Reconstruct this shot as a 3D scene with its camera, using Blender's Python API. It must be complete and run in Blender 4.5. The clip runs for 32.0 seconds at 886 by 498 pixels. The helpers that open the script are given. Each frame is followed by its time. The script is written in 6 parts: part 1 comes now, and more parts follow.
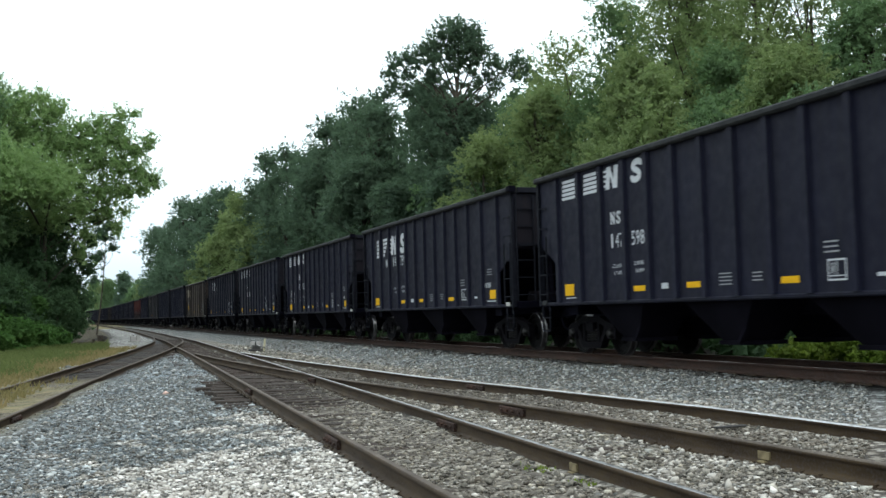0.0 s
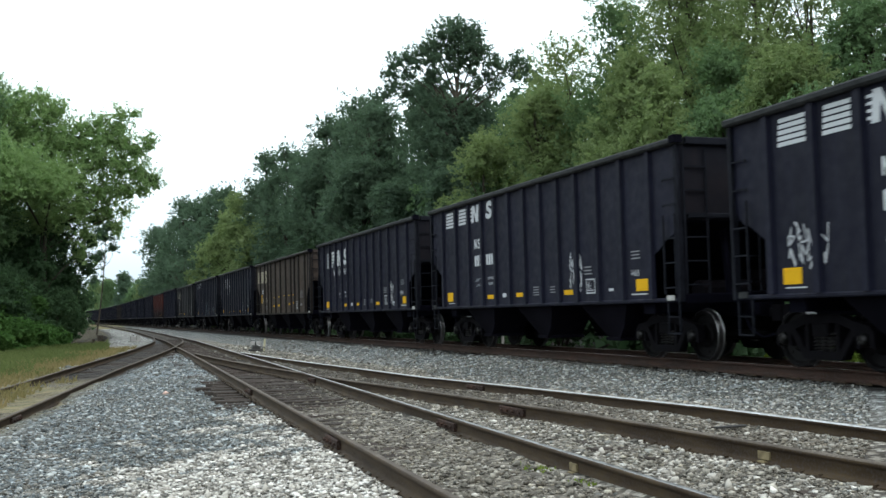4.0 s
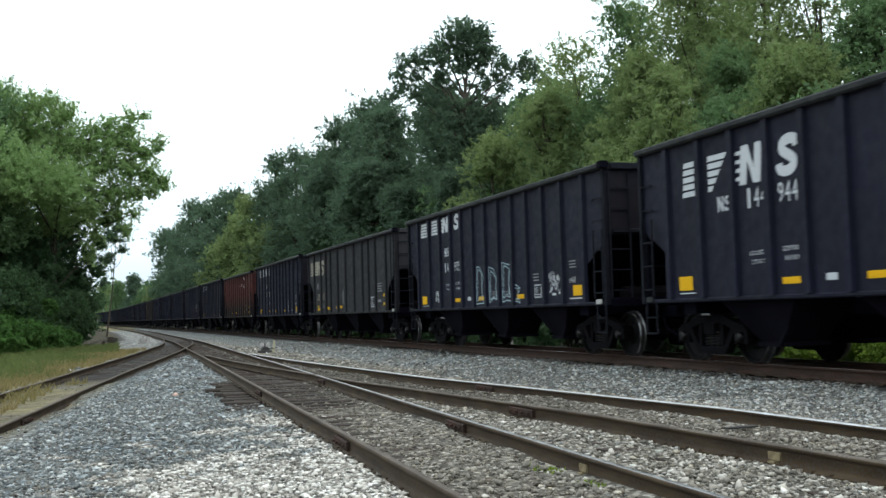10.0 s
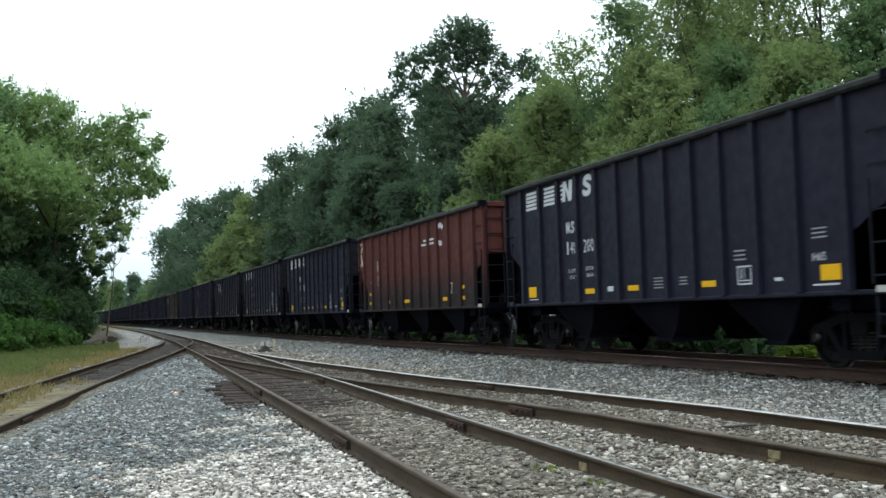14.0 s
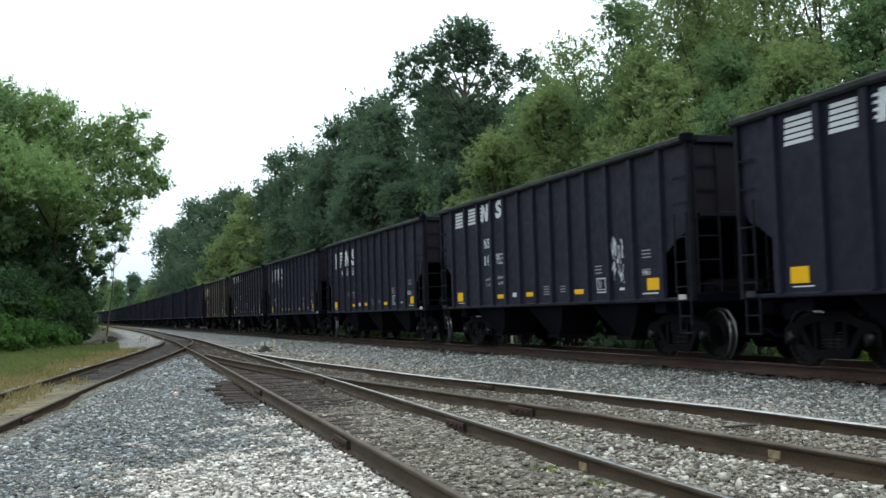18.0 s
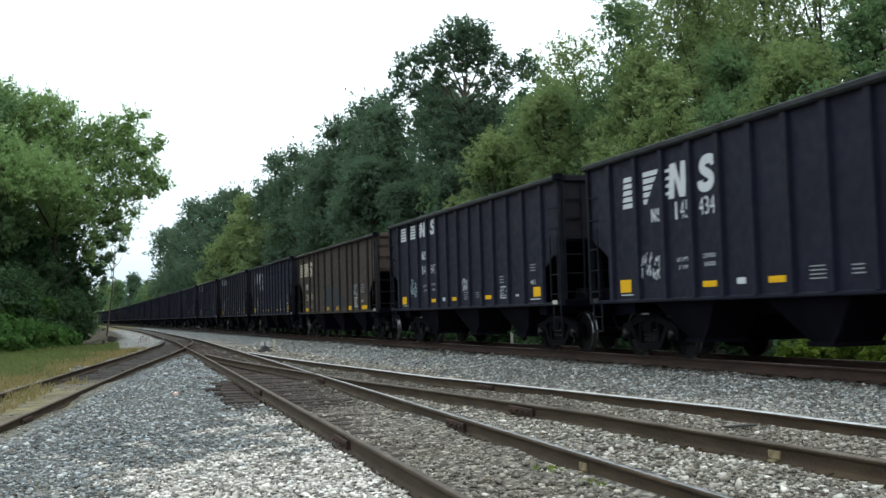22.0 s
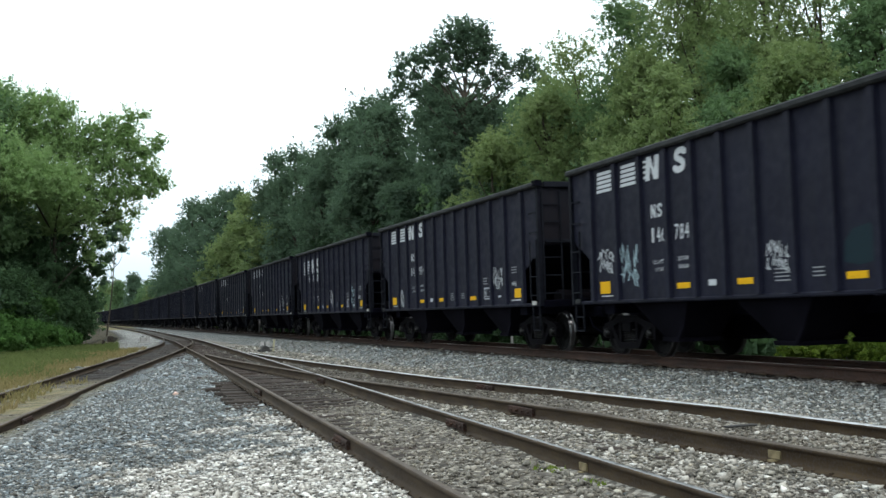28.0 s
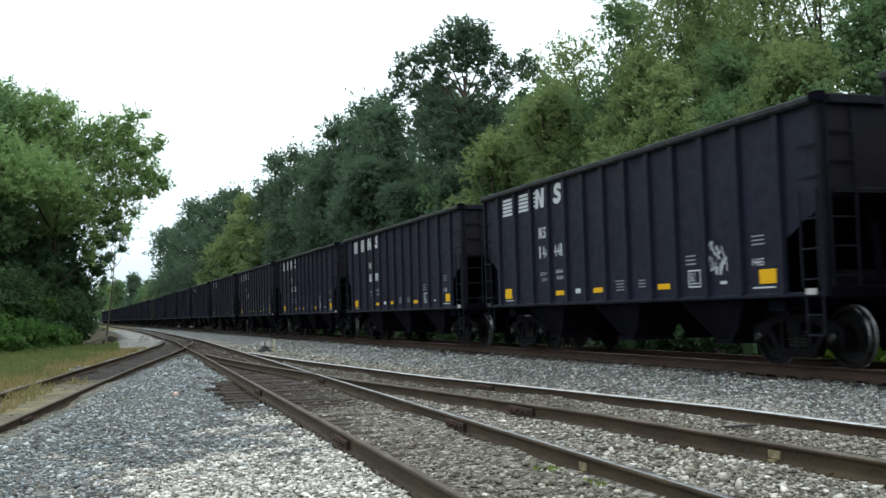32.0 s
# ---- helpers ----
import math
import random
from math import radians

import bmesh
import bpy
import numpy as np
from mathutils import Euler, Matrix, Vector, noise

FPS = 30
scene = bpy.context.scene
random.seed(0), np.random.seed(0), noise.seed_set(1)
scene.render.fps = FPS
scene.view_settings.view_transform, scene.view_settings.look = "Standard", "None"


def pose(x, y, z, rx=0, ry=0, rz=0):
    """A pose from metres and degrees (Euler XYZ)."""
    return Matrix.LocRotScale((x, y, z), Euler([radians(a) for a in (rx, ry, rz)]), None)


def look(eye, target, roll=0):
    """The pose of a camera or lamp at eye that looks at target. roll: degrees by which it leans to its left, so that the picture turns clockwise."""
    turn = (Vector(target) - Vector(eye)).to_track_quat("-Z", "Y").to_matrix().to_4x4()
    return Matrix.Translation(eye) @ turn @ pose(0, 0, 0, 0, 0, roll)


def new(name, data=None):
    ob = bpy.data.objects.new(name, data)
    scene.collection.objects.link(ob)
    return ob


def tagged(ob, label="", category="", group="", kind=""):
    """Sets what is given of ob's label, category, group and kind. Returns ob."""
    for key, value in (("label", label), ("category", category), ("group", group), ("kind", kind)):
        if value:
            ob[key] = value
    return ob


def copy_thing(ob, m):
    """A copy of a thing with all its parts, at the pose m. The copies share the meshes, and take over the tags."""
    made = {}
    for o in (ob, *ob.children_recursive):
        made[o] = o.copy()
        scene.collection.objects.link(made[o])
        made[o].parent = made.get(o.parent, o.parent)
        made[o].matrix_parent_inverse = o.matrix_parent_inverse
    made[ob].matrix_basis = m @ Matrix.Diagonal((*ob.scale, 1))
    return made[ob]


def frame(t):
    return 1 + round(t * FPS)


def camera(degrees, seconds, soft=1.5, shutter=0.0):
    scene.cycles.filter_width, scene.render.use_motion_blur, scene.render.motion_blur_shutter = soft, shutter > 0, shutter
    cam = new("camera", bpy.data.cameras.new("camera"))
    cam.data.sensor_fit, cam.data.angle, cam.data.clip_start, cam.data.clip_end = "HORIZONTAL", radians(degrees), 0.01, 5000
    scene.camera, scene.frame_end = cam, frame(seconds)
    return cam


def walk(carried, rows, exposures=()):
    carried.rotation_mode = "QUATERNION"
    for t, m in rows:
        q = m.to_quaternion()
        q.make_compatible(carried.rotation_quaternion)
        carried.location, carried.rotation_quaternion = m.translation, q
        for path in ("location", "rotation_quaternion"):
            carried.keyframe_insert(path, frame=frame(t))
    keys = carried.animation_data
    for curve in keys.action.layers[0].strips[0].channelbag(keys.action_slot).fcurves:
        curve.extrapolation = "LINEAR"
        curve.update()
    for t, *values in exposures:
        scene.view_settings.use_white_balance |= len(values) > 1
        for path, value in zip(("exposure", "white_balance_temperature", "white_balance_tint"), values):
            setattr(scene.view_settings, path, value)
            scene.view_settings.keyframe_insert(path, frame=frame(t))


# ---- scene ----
# Railway yard: a coal train passes on the main line; three older tracks meet in front of it.
# World: y along the main line away from the viewer, x to the right, z up, metres.
import collections
import functools

EYE = (0.0, 0.0, 1.32)
cam = camera(45.6, 32.0, 1.5, 0.25)


def aim(fx, fy, fz, roll):
    return look(EYE, (fx, fy, fz), roll)


POSE_A = aim(30.26, 95.11, 7.523, -0.975)
POSE_B = aim(30.655, 95.065, 6.099, -1.523)
POSE_C = aim(29.471, 95.357, 7.53, -1.166)
walk(cam, [
    (0.0, POSE_A), (5.88, POSE_A),
    (5.96, aim(31.2, 94.8, 6.95, -0.6)),
    (6.0, aim(31.476, 94.694, 7.821, -0.501)),
    (6.04, aim(31.3, 94.76, 8.6, -0.6)),
    (6.1, aim(30.9, 94.95, 7.4, -0.8)),
    (6.2, aim(30.6, 95.06, 6.8, -1.0)),
    (6.5, aim(30.514, 95.081, 6.664, -1.041)),
    (7.0, aim(30.642, 95.069, 6.113, -1.509)),
    (7.5, POSE_B), (8.0, POSE_B),
    (8.6, aim(30.718, 95.05, 6.008, -1.595)),
    (9.0, aim(29.592, 95.327, 7.418, -1.165)),
    (9.5, aim(29.495, 95.345, 7.602, -1.245)),
    (10.0, aim(29.459, 95.354, 7.633, -1.118)),
    (10.5, POSE_C), (32.0, POSE_C)],
    [(0.0, 0.0), (32.0, 0.0)])

# ---- light: a bright overcast sky ----
SUN_UP, SUN_TURN = radians(58), radians(200)
world = bpy.data.worlds.new("overcast_sky")
scene.world = world
world.use_nodes = True
wn, wl = world.node_tree.nodes, world.node_tree.links
wn.clear()
sky = wn.new("ShaderNodeTexSky")
sky.sky_type, sky.sun_disc = "NISHITA", False
sky.sun_elevation, sky.sun_rotation = SUN_UP, SUN_TURN
sky.dust_density, sky.air_density = 4.0, 1.0
dim = wn.new("ShaderNodeVectorMath")
dim.operation = "SCALE"
dim.inputs["Scale"].default_value = 0.06
cloud = wn.new("ShaderNodeMix")
cloud.data_type = "RGBA"
cloud.inputs[0].default_value = 0.88
# the cloud deck is dimmer and bluer down at the horizon
aim_in = wn.new("ShaderNodeTexCoord")
split = wn.new("ShaderNodeSeparateXYZ")
deck = wn.new("ShaderNodeValToRGB")
deck.color_ramp.elements[0].position, deck.color_ramp.elements[0].color = 0.0, (0.70, 0.88, 1.0, 1)
deck.color_ramp.elements[1].position, deck.color_ramp.elements[1].color = 0.17, (1.84, 2.09, 2.23, 1)
wl.new(aim_in.outputs["Generated"], split.inputs[0])
wl.new(split.outputs[2], deck.inputs[0])
wl.new(deck.outputs[0], cloud.inputs[7])
bg = wn.new("ShaderNodeBackground")
bg.inputs[1].default_value = 1.0
wo = wn.new("ShaderNodeOutputWorld")
wl.new(sky.outputs[0], dim.inputs[0])
wl.new(dim.outputs[0], cloud.inputs[6])
wl.new(cloud.outputs[2], bg.inputs[0])
wl.new(bg.outputs[0], wo.inputs[0])

sun_data = bpy.data.lights.new("sun", "SUN")
sun_data.energy, sun_data.angle, sun_data.color = 1.3, radians(25), (1.0, 0.98, 0.95)
sun = new("sun", sun_data)
sun.matrix_world = look((0, 0, 60), (60 * math.cos(SUN_UP) * math.sin(SUN_TURN + math.pi) * -1, 60 * math.cos(SUN_UP) * math.cos(SUN_TURN) * -1, 60 - 60 * math.sin(SUN_UP)))


# ---- materials ----
class Mat:
    """A node material with a few short calls."""

    def __init__(self, name, color=(0.5, 0.5, 0.5), rough=0.8, metal=0.0, spec=0.5):
        self.m = bpy.data.materials.new(name)
        self.m.use_nodes = True
        self.n, self.l = self.m.node_tree.nodes, self.m.node_tree.links
        self.b = self.n["Principled BSDF"]
        self.b.inputs["Base Color"].default_value = (*color, 1)
        self.b.inputs["Roughness"].default_value = rough
        self.b.inputs["Metallic"].default_value = metal
        self.b.inputs["Specular IOR Level"].default_value = spec
        self.co = self.n.new("ShaderNodeTexCoord")

    def put(self, out, name):
        self.l.new(out, self.b.inputs[name])

    def noise(self, scale, detail=4, stretch=None, source="Object", rough=0.55):
        t = self.n.new("ShaderNodeTexNoise")
        t.inputs["Scale"].default_value, t.inputs["Detail"].default_value = scale, detail
        t.inputs["Roughness"].default_value = rough
        v = self.co.outputs[source]
        if stretch:
            mp = self.n.new("ShaderNodeMapping")
            mp.inputs["Scale"].default_value = stretch
            self.l.new(v, mp.inputs["Vector"])
            v = mp.outputs["Vector"]
        self.l.new(v, t.inputs["Vector"])
        return t.outputs["Fac"]

    def ramp(self, fac, stops):
        r = self.n.new("ShaderNodeValToRGB")
        e = r.color_ramp.elements
        while len(e) < len(stops):
            e.new(0.5)
        for el, (p, c) in zip(e, stops):
            el.position = p
            el.color = (*c, 1) if len(c) == 3 else c
        self.l.new(fac, r.inputs[0])
        return r.outputs[0]

    def band(self, fac, lo, hi):
        r = self.n.new("ShaderNodeMapRange")
        r.inputs["From Min"].default_value, r.inputs["From Max"].default_value = lo, hi
        self.l.new(fac, r.inputs["Value"])
        return r.outputs[0]

    def mix(self, fac, a, b, kind="MIX"):
        x = self.n.new("ShaderNodeMix")
        x.data_type, x.blend_type = "RGBA", kind
        for sock, val in ((x.inputs[0], fac), (x.inputs[6], a), (x.inputs[7], b)):
            if isinstance(val, (int, float)):
                sock.default_value = val
            elif isinstance(val, tuple):
                sock.default_value = (*val, 1)
            else:
                self.l.new(val, sock)
        return x.outputs[2]

    def bump(self, fac, strength, dist=0.01, under=None):
        b = self.n.new("ShaderNodeBump")
        b.inputs["Strength"].default_value, b.inputs["Distance"].default_value = strength, dist
        self.l.new(fac, b.inputs["Height"])
        if under:
            self.l.new(under, b.inputs["Normal"])
        self.l.new(b.outputs[0], self.b.inputs["Normal"])
        return b.outputs[0]

    def attr(self, name, channel=None):
        a = self.n.new("ShaderNodeAttribute")
        a.attribute_name = name
        if channel is None:
            return a.outputs["Fac"]
        s = self.n.new("ShaderNodeSeparateColor")
        self.l.new(a.outputs["Color"], s.inputs[0])
        return s.outputs[channel]

    def island(self):
        return self.n.new("ShaderNodeNewGeometry").outputs["Random Per Island"]

    def rand(self):
        return self.n.new("ShaderNodeObjectInfo").outputs["Random"]


def gravel_colours(m, pick):
    """Stone colour from a random value and the zone attribute (r pale stone, g earth, b blue-grey stone)."""
    grey = m.ramp(pick, [(0.0, (0.0138, 0.0123, 0.0094)), (0.3, (0.0460, 0.0418, 0.0312)), (0.75, (0.1426, 0.1298, 0.0967)), (1.0, (0.4600, 0.4125, 0.3120))])
    pale = m.ramp(pick, [(0.0, (0.0420, 0.0420, 0.0400)), (0.22, (0.1700, 0.1650, 0.1500)), (0.5, (0.4900, 0.4650, 0.4150)), (0.82, (0.8200, 0.7900, 0.7300)), (1.0, (0.8800, 0.8650, 0.8250))])
    blue = m.ramp(pick, [(0.0, (0.0125, 0.0184, 0.0220)), (0.3, (0.0480, 0.0672, 0.0790)), (0.75, (0.1400, 0.1740, 0.1920)), (1.0, (0.4800, 0.5350, 0.5500))])
    earth = m.ramp(pick, [(0.0, (0.0237, 0.0185, 0.0130)), (0.5, (0.0741, 0.0595, 0.0435)), (0.85, (0.1245, 0.1067, 0.0815)), (1.0, (0.2015, 0.1826, 0.1522))])
    c = m.mix(m.attr("zone", 0), grey, pale)
    c = m.mix(m.attr("zone", 2), c, blue)
    return m.mix(m.attr("zone", 1), c, earth)


def mat_ground():
    m = Mat("gravel_ground", rough=0.95, spec=0.25)
    v = m.n.new("ShaderNodeTexVoronoi")
    v.inputs["Scale"].default_value = 17
    m.l.new(m.co.outputs["Object"], v.inputs["Vector"])
    sep = m.n.new("ShaderNodeSeparateColor")
    m.l.new(v.outputs["Color"], sep.inputs[0])
    c = gravel_colours(m, sep.outputs[0])
    c = m.mix(m.band(v.outputs["Distance"], 0.55, 0.8), c, (0.05, 0.045, 0.04))
    big = m.noise(0.45, 5)
    c = m.mix(m.band(big, 0.42, 0.7), c, m.mix(0.35, c, (0.16, 0.14, 0.11)))
    g = m.noise(3.0, 6)
    grass = m.ramp(g, [(0.25, (0.0700, 0.0740, 0.0260)), (0.5, (0.1550, 0.1340, 0.0640)), (0.72, (0.2700, 0.2180, 0.1200))])
    gm = m.attr("green")
    c = m.mix(gm, c, grass)
    # near-black mix: coal dirt, with shade under train and woods put into the colour
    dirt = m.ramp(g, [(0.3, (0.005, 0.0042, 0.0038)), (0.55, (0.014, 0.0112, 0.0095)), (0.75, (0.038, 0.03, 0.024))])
    c = m.mix(m.attr("soot_shade"), c, dirt)
    m.put(c, "Base Color")
    m.bump(v.outputs["Distance"], 0.9, 0.035)
    m.m.node_tree.nodes["Bump"].invert = True
    return m.m


def mat_stone():
    m = Mat("ballast_stone", rough=0.9, spec=0.3)
    c = gravel_colours(m, m.island())
    n = m.noise(60, 4)
    c = m.mix(m.band(n, 0.4, 0.75), c, m.mix(0.5, c, (0.42, 0.38, 0.31)))
    # stones take the same coal dirt and painted shade
    c = m.mix(m.attr("soot_shade"), c, (0.024, 0.019, 0.016))
    m.put(c, "Base Color")
    m.bump(n, 0.5, 0.01)
    return m.m


def mat_rail(name, rust):
    m = Mat(name, rough=0.8, metal=0.0, spec=0.2)
    n, f = m.noise(6, 6, (0.3, 0.3, 2)), m.noise(45, 4)
    c = m.ramp(n, [(0.3, rust[0]), (0.55, rust[1]), (0.8, rust[2])])
    c = m.mix(m.band(f, 0.45, 0.75), c, (0.05, 0.04, 0.035))
    m.put(c, "Base Color")
    m.bump(f, 0.4, 0.004)
    return m.m


def mat_tread(name, tone):
    m = Mat(name, (0.42, 0.42, 0.43), 0.4, 1.0)
    n = m.noise(9, 5)
    m.put(m.ramp(n, [(0.35, (0.36 * tone, 0.35 * tone, 0.34 * tone)), (0.6, (0.55 * tone, 0.55 * tone, 0.55 * tone))]), "Base Color")
    m.put(m.band(n, -0.2, 1.6), "Roughness")
    return m.m


def mat_tie():
    m = Mat("old_timber", rough=0.95, spec=0.2)
    n = m.noise(7, 6, (1, 9, 9))
    r = m.rand()
    c = m.ramp(n, [(0.25, (0.008, 0.007, 0.006)), (0.5, (0.030, 0.025, 0.021)), (0.75, (0.082, 0.070, 0.060))])
    c = m.mix(r, c, m.mix(0.5, c, (0.05, 0.035, 0.028)))
    m.put(c, "Base Color")
    m.bump(n, 0.7, 0.01)
    return m.m


def mat_paint(name, dark, mid, dust, rough=0.5, streak=0.45, grime=None, spec=0.16):
    """Weathered car paint: vertical streaks, dust low down on nothing in particular, fine grain."""
    m = Mat(name, mid, rough, 0.0, spec)
    a = m.noise(2.4, 6, (3.0, 3.0, 0.22))
    b = m.noise(0.7, 5)
    g = m.noise(70, 3)
    c = m.ramp(a, [(0.3, dark), (0.55, mid), (0.85, dust)])
    c = m.mix(m.band(b, 0.45, 0.8), c, dust)
    c = m.mix(streak, c, m.ramp(m.rand(), [(0, dark), (1, mid)]))
    if grime:
        # coal dirt splashed over the lower half, with a ragged edge
        sep = m.n.new("ShaderNodeSeparateXYZ")
        m.l.new(m.co.outputs["Object"], sep.inputs[0])
        edge = m.n.new("ShaderNodeMath")
        edge.operation = "MULTIPLY_ADD"
        edge.inputs[1].default_value, edge.inputs[2].default_value = 1.6, 1.15
        m.l.new(a, edge.inputs[0])
        gap = m.n.new("ShaderNodeMath")
        gap.operation = "SUBTRACT"
        m.l.new(edge.outputs[0], gap.inputs[0])
        m.l.new(sep.outputs[2], gap.inputs[1])
        c = m.mix(m.band(gap.outputs[0], -0.4, 0.5), c, grime)
    m.put(c, "Base Color")
    m.put(m.band(m.noise(5, 5), -0.9, 1.15), "Roughness")
    m.bump(g, 0.12, 0.004, m.bump(b, 0.25, 0.05))
    return m.m


def mat_plain(name, a, b, rough=0.7, scale=12.0, metal=0.0, spec=0.5):
    m = Mat(name, a, rough, metal, spec)
    n = m.noise(scale, 5)
    m.put(m.ramp(n, [(0.3, a), (0.7, b)]), "Base Color")
    m.bump(n, 0.2, 0.006)
    return m.m


def mat_decal(name, col, worn):
    m = Mat(name, col, 0.75, 0.0, 0.15)
    n = m.noise(14, 6)
    m.put(m.mix(m.band(n, 0.58, 0.8), col, worn), "Base Color")
    return m.m


def mat_leaf(name, cols):
    """Foliage: two-sided leaves, lit through."""
    m = Mat(name, cols[1], 0.7, 0.0, 0.1)
    tone = m.ramp(m.island(), [(0.0, cols[0]), (0.5, cols[1]), (1.0, cols[2])])
    tone = m.mix(0.75, tone, cols[1])
    big = m.noise(0.35, 4)
    tone = m.mix(m.band(big, 0.4, 0.7), tone, m.mix(0.5, tone, cols[2]))
    tone = m.mix(m.attr("age"), m.mix(0.35, tone, cols[0]), m.mix(0.3, tone, cols[2]))
    m.put(tone, "Base Color")
    tr = m.n.new("ShaderNodeBsdfTranslucent")
    m.l.new(m.mix(1.0, tone, (1.5, 1.55, 1.3), "MULTIPLY"), tr.inputs[0])
    mx = m.n.new("ShaderNodeMixShader")
    mx.inputs[0].default_value = 0.5
    m.l.new(m.b.outputs[0], mx.inputs[1])
    m.l.new(tr.outputs[0], mx.inputs[2])
    m.l.new(mx.outputs[0], m.n["Material Output"].inputs[0])
    return m.m


M_GROUND, M_STONE = mat_ground(), mat_stone()
M_RAIL = mat_rail("rusty_rail", [(0.0195, 0.0112, 0.0047), (0.0428, 0.0270, 0.0121), (0.0744, 0.0510, 0.0247)])
M_RAIL_MAIN = mat_rail("dark_rusty_rail", [(0.0120, 0.0060, 0.0038), (0.0290, 0.0128, 0.0075), (0.0560, 0.0252, 0.0150)])
M_HEAD, M_HEAD_DULL = mat_tread("worn_rail_head", 1.0), mat_rail("dull_rail_head", [(0.0480, 0.0390, 0.0300), (0.0930, 0.0770, 0.0600), (0.1500, 0.1290, 0.1060)])
M_HEAD_HALF = mat_tread("half_worn_rail_head", 0.55)
M_TIE = mat_tie()
M_BLACK = mat_paint("black_car_paint", (0.0013, 0.0018, 0.0071), (0.0028, 0.0033, 0.0122), (0.0055, 0.0068, 0.0208), spec=0.2)
M_END = mat_paint("rust_stained_black_paint", (0.0022, 0.0024, 0.0054), (0.0052, 0.0048, 0.0086), (0.0170, 0.0105, 0.0108))
M_BROWN = mat_paint("weathered_brown_paint", (0.0231, 0.0170, 0.0144), (0.0462, 0.0345, 0.0279), (0.0748, 0.0525, 0.0400), 0.7)
M_BROWN_RIB = mat_paint("dark_brown_rib_paint", (0.008, 0.0066, 0.006), (0.0165, 0.0135, 0.012), (0.034, 0.026, 0.021), 0.7)
M_RED = mat_paint("oxide_red_paint", (0.0298, 0.0093, 0.0078), (0.0638, 0.0161, 0.0130), (0.0892, 0.0306, 0.0252), 0.65, 0.3, (0.0136, 0.0089, 0.0091))
M_GREY_RIB = mat_paint("dark_grey_rib_paint", (0.0055, 0.0058, 0.0072), (0.0125, 0.0126, 0.0145), (0.0250, 0.0246, 0.0262), 0.7)
M_GREY = mat_paint("weathered_grey_paint", (0.0115, 0.0117, 0.0139), (0.0247, 0.0247, 0.0282), (0.0412, 0.0399, 0.0438), 0.7)
# near-black colours for the parts below the car bodies
M_UNDER = mat_plain("near_black_underframe", (0.0014, 0.0015, 0.0034), (0.0036, 0.0036, 0.0076), 0.9, 6, 0, 0.04)
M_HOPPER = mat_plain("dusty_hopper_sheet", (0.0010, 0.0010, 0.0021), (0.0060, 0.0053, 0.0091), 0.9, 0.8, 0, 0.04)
M_TRUCK = mat_plain("near_black_cast_steel", (0.0014, 0.0012, 0.0019), (0.0042, 0.0036, 0.0051), 0.8, 8, 0, 0.06)
M_WHEEL = mat_plain("rolled_wheel_rim", (0.16, 0.155, 0.155), (0.36, 0.35, 0.36), 0.3, 10, 1.0)
M_SPRING = mat_plain("worn_spring_steel", (0.008, 0.0075, 0.008), (0.028, 0.026, 0.026), 0.55, 9, 0, 0.4)
M_CAP = mat_plain("bearing_cap_steel", (0.0083, 0.0079, 0.0077), (0.0330, 0.0322, 0.0325), 0.35, 9, 0.9)
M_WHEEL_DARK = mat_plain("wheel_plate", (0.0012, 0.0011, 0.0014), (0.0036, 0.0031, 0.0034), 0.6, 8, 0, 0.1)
M_EDGE = mat_plain("dusty_grey_edge", (0.0085, 0.0098, 0.0110), (0.0290, 0.0310, 0.0310), 0.8, 5, 0, 0.2)
M_STEP = mat_plain("dark_grey_ironwork", (0.0034, 0.0040, 0.0064), (0.0099, 0.0110, 0.0161), 0.8, 6, 0, 0.1)
M_WHITE = mat_decal("white_stencil", (0.4480, 0.4640, 0.4800), (0.2400, 0.2480, 0.2560))
M_LINES = mat_decal("dulled_white_stencil", (0.22, 0.225, 0.235), (0.08, 0.082, 0.088))
M_FADED = mat_decal("faded_cream_stencil", (0.3680, 0.3280, 0.2480), (0.1040, 0.0880, 0.0680))
M_YELLOW = mat_decal("yellow_reflector", (0.6, 0.335, 0.005), (0.36, 0.19, 0.006))
M_GHOST = mat_decal("worn_grey_cream_stencil", (0.2700, 0.2500, 0.2000), (0.0850, 0.0790, 0.0660))
M_YELLOW_WORN = mat_decal("worn_olive_reflector", (0.4000, 0.2700, 0.0250), (0.1300, 0.1000, 0.0250))
M_CYAN = mat_decal("pale_cyan_spray", (0.3360, 0.4480, 0.4800), (0.1600, 0.2240, 0.2400))
M_BARK = mat_plain("bark", (0.0240, 0.0192, 0.0144), (0.0800, 0.0680, 0.0520), 0.95, 9, 0, 0.2)
M_LEAF_DARK = mat_leaf("dark_leaf", [(0.0428, 0.0744, 0.0522), (0.0701, 0.1115, 0.0770), (0.1071, 0.1592, 0.1019)])
M_LEAF_MID = mat_leaf("green_leaf", [(0.0596, 0.1067, 0.0568), (0.0975, 0.1607, 0.0790), (0.1465, 0.2183, 0.1051)])
M_LEAF_LIGHT = mat_leaf("yellow_green_leaf", [(0.0843, 0.1298, 0.0576), (0.1388, 0.1900, 0.0825), (0.2031, 0.2457, 0.1099)])
M_LEAF_TAN = mat_leaf("olive_tan_leaf", [(0.0790, 0.1168, 0.0437), (0.1302, 0.1693, 0.0632), (0.1859, 0.2103, 0.0919)])
M_LEAF_BOUGH = mat_leaf("bough_leaf", [(0.1131, 0.1849, 0.0797), (0.1768, 0.2673, 0.1138), (0.2544, 0.3425, 0.1512)])
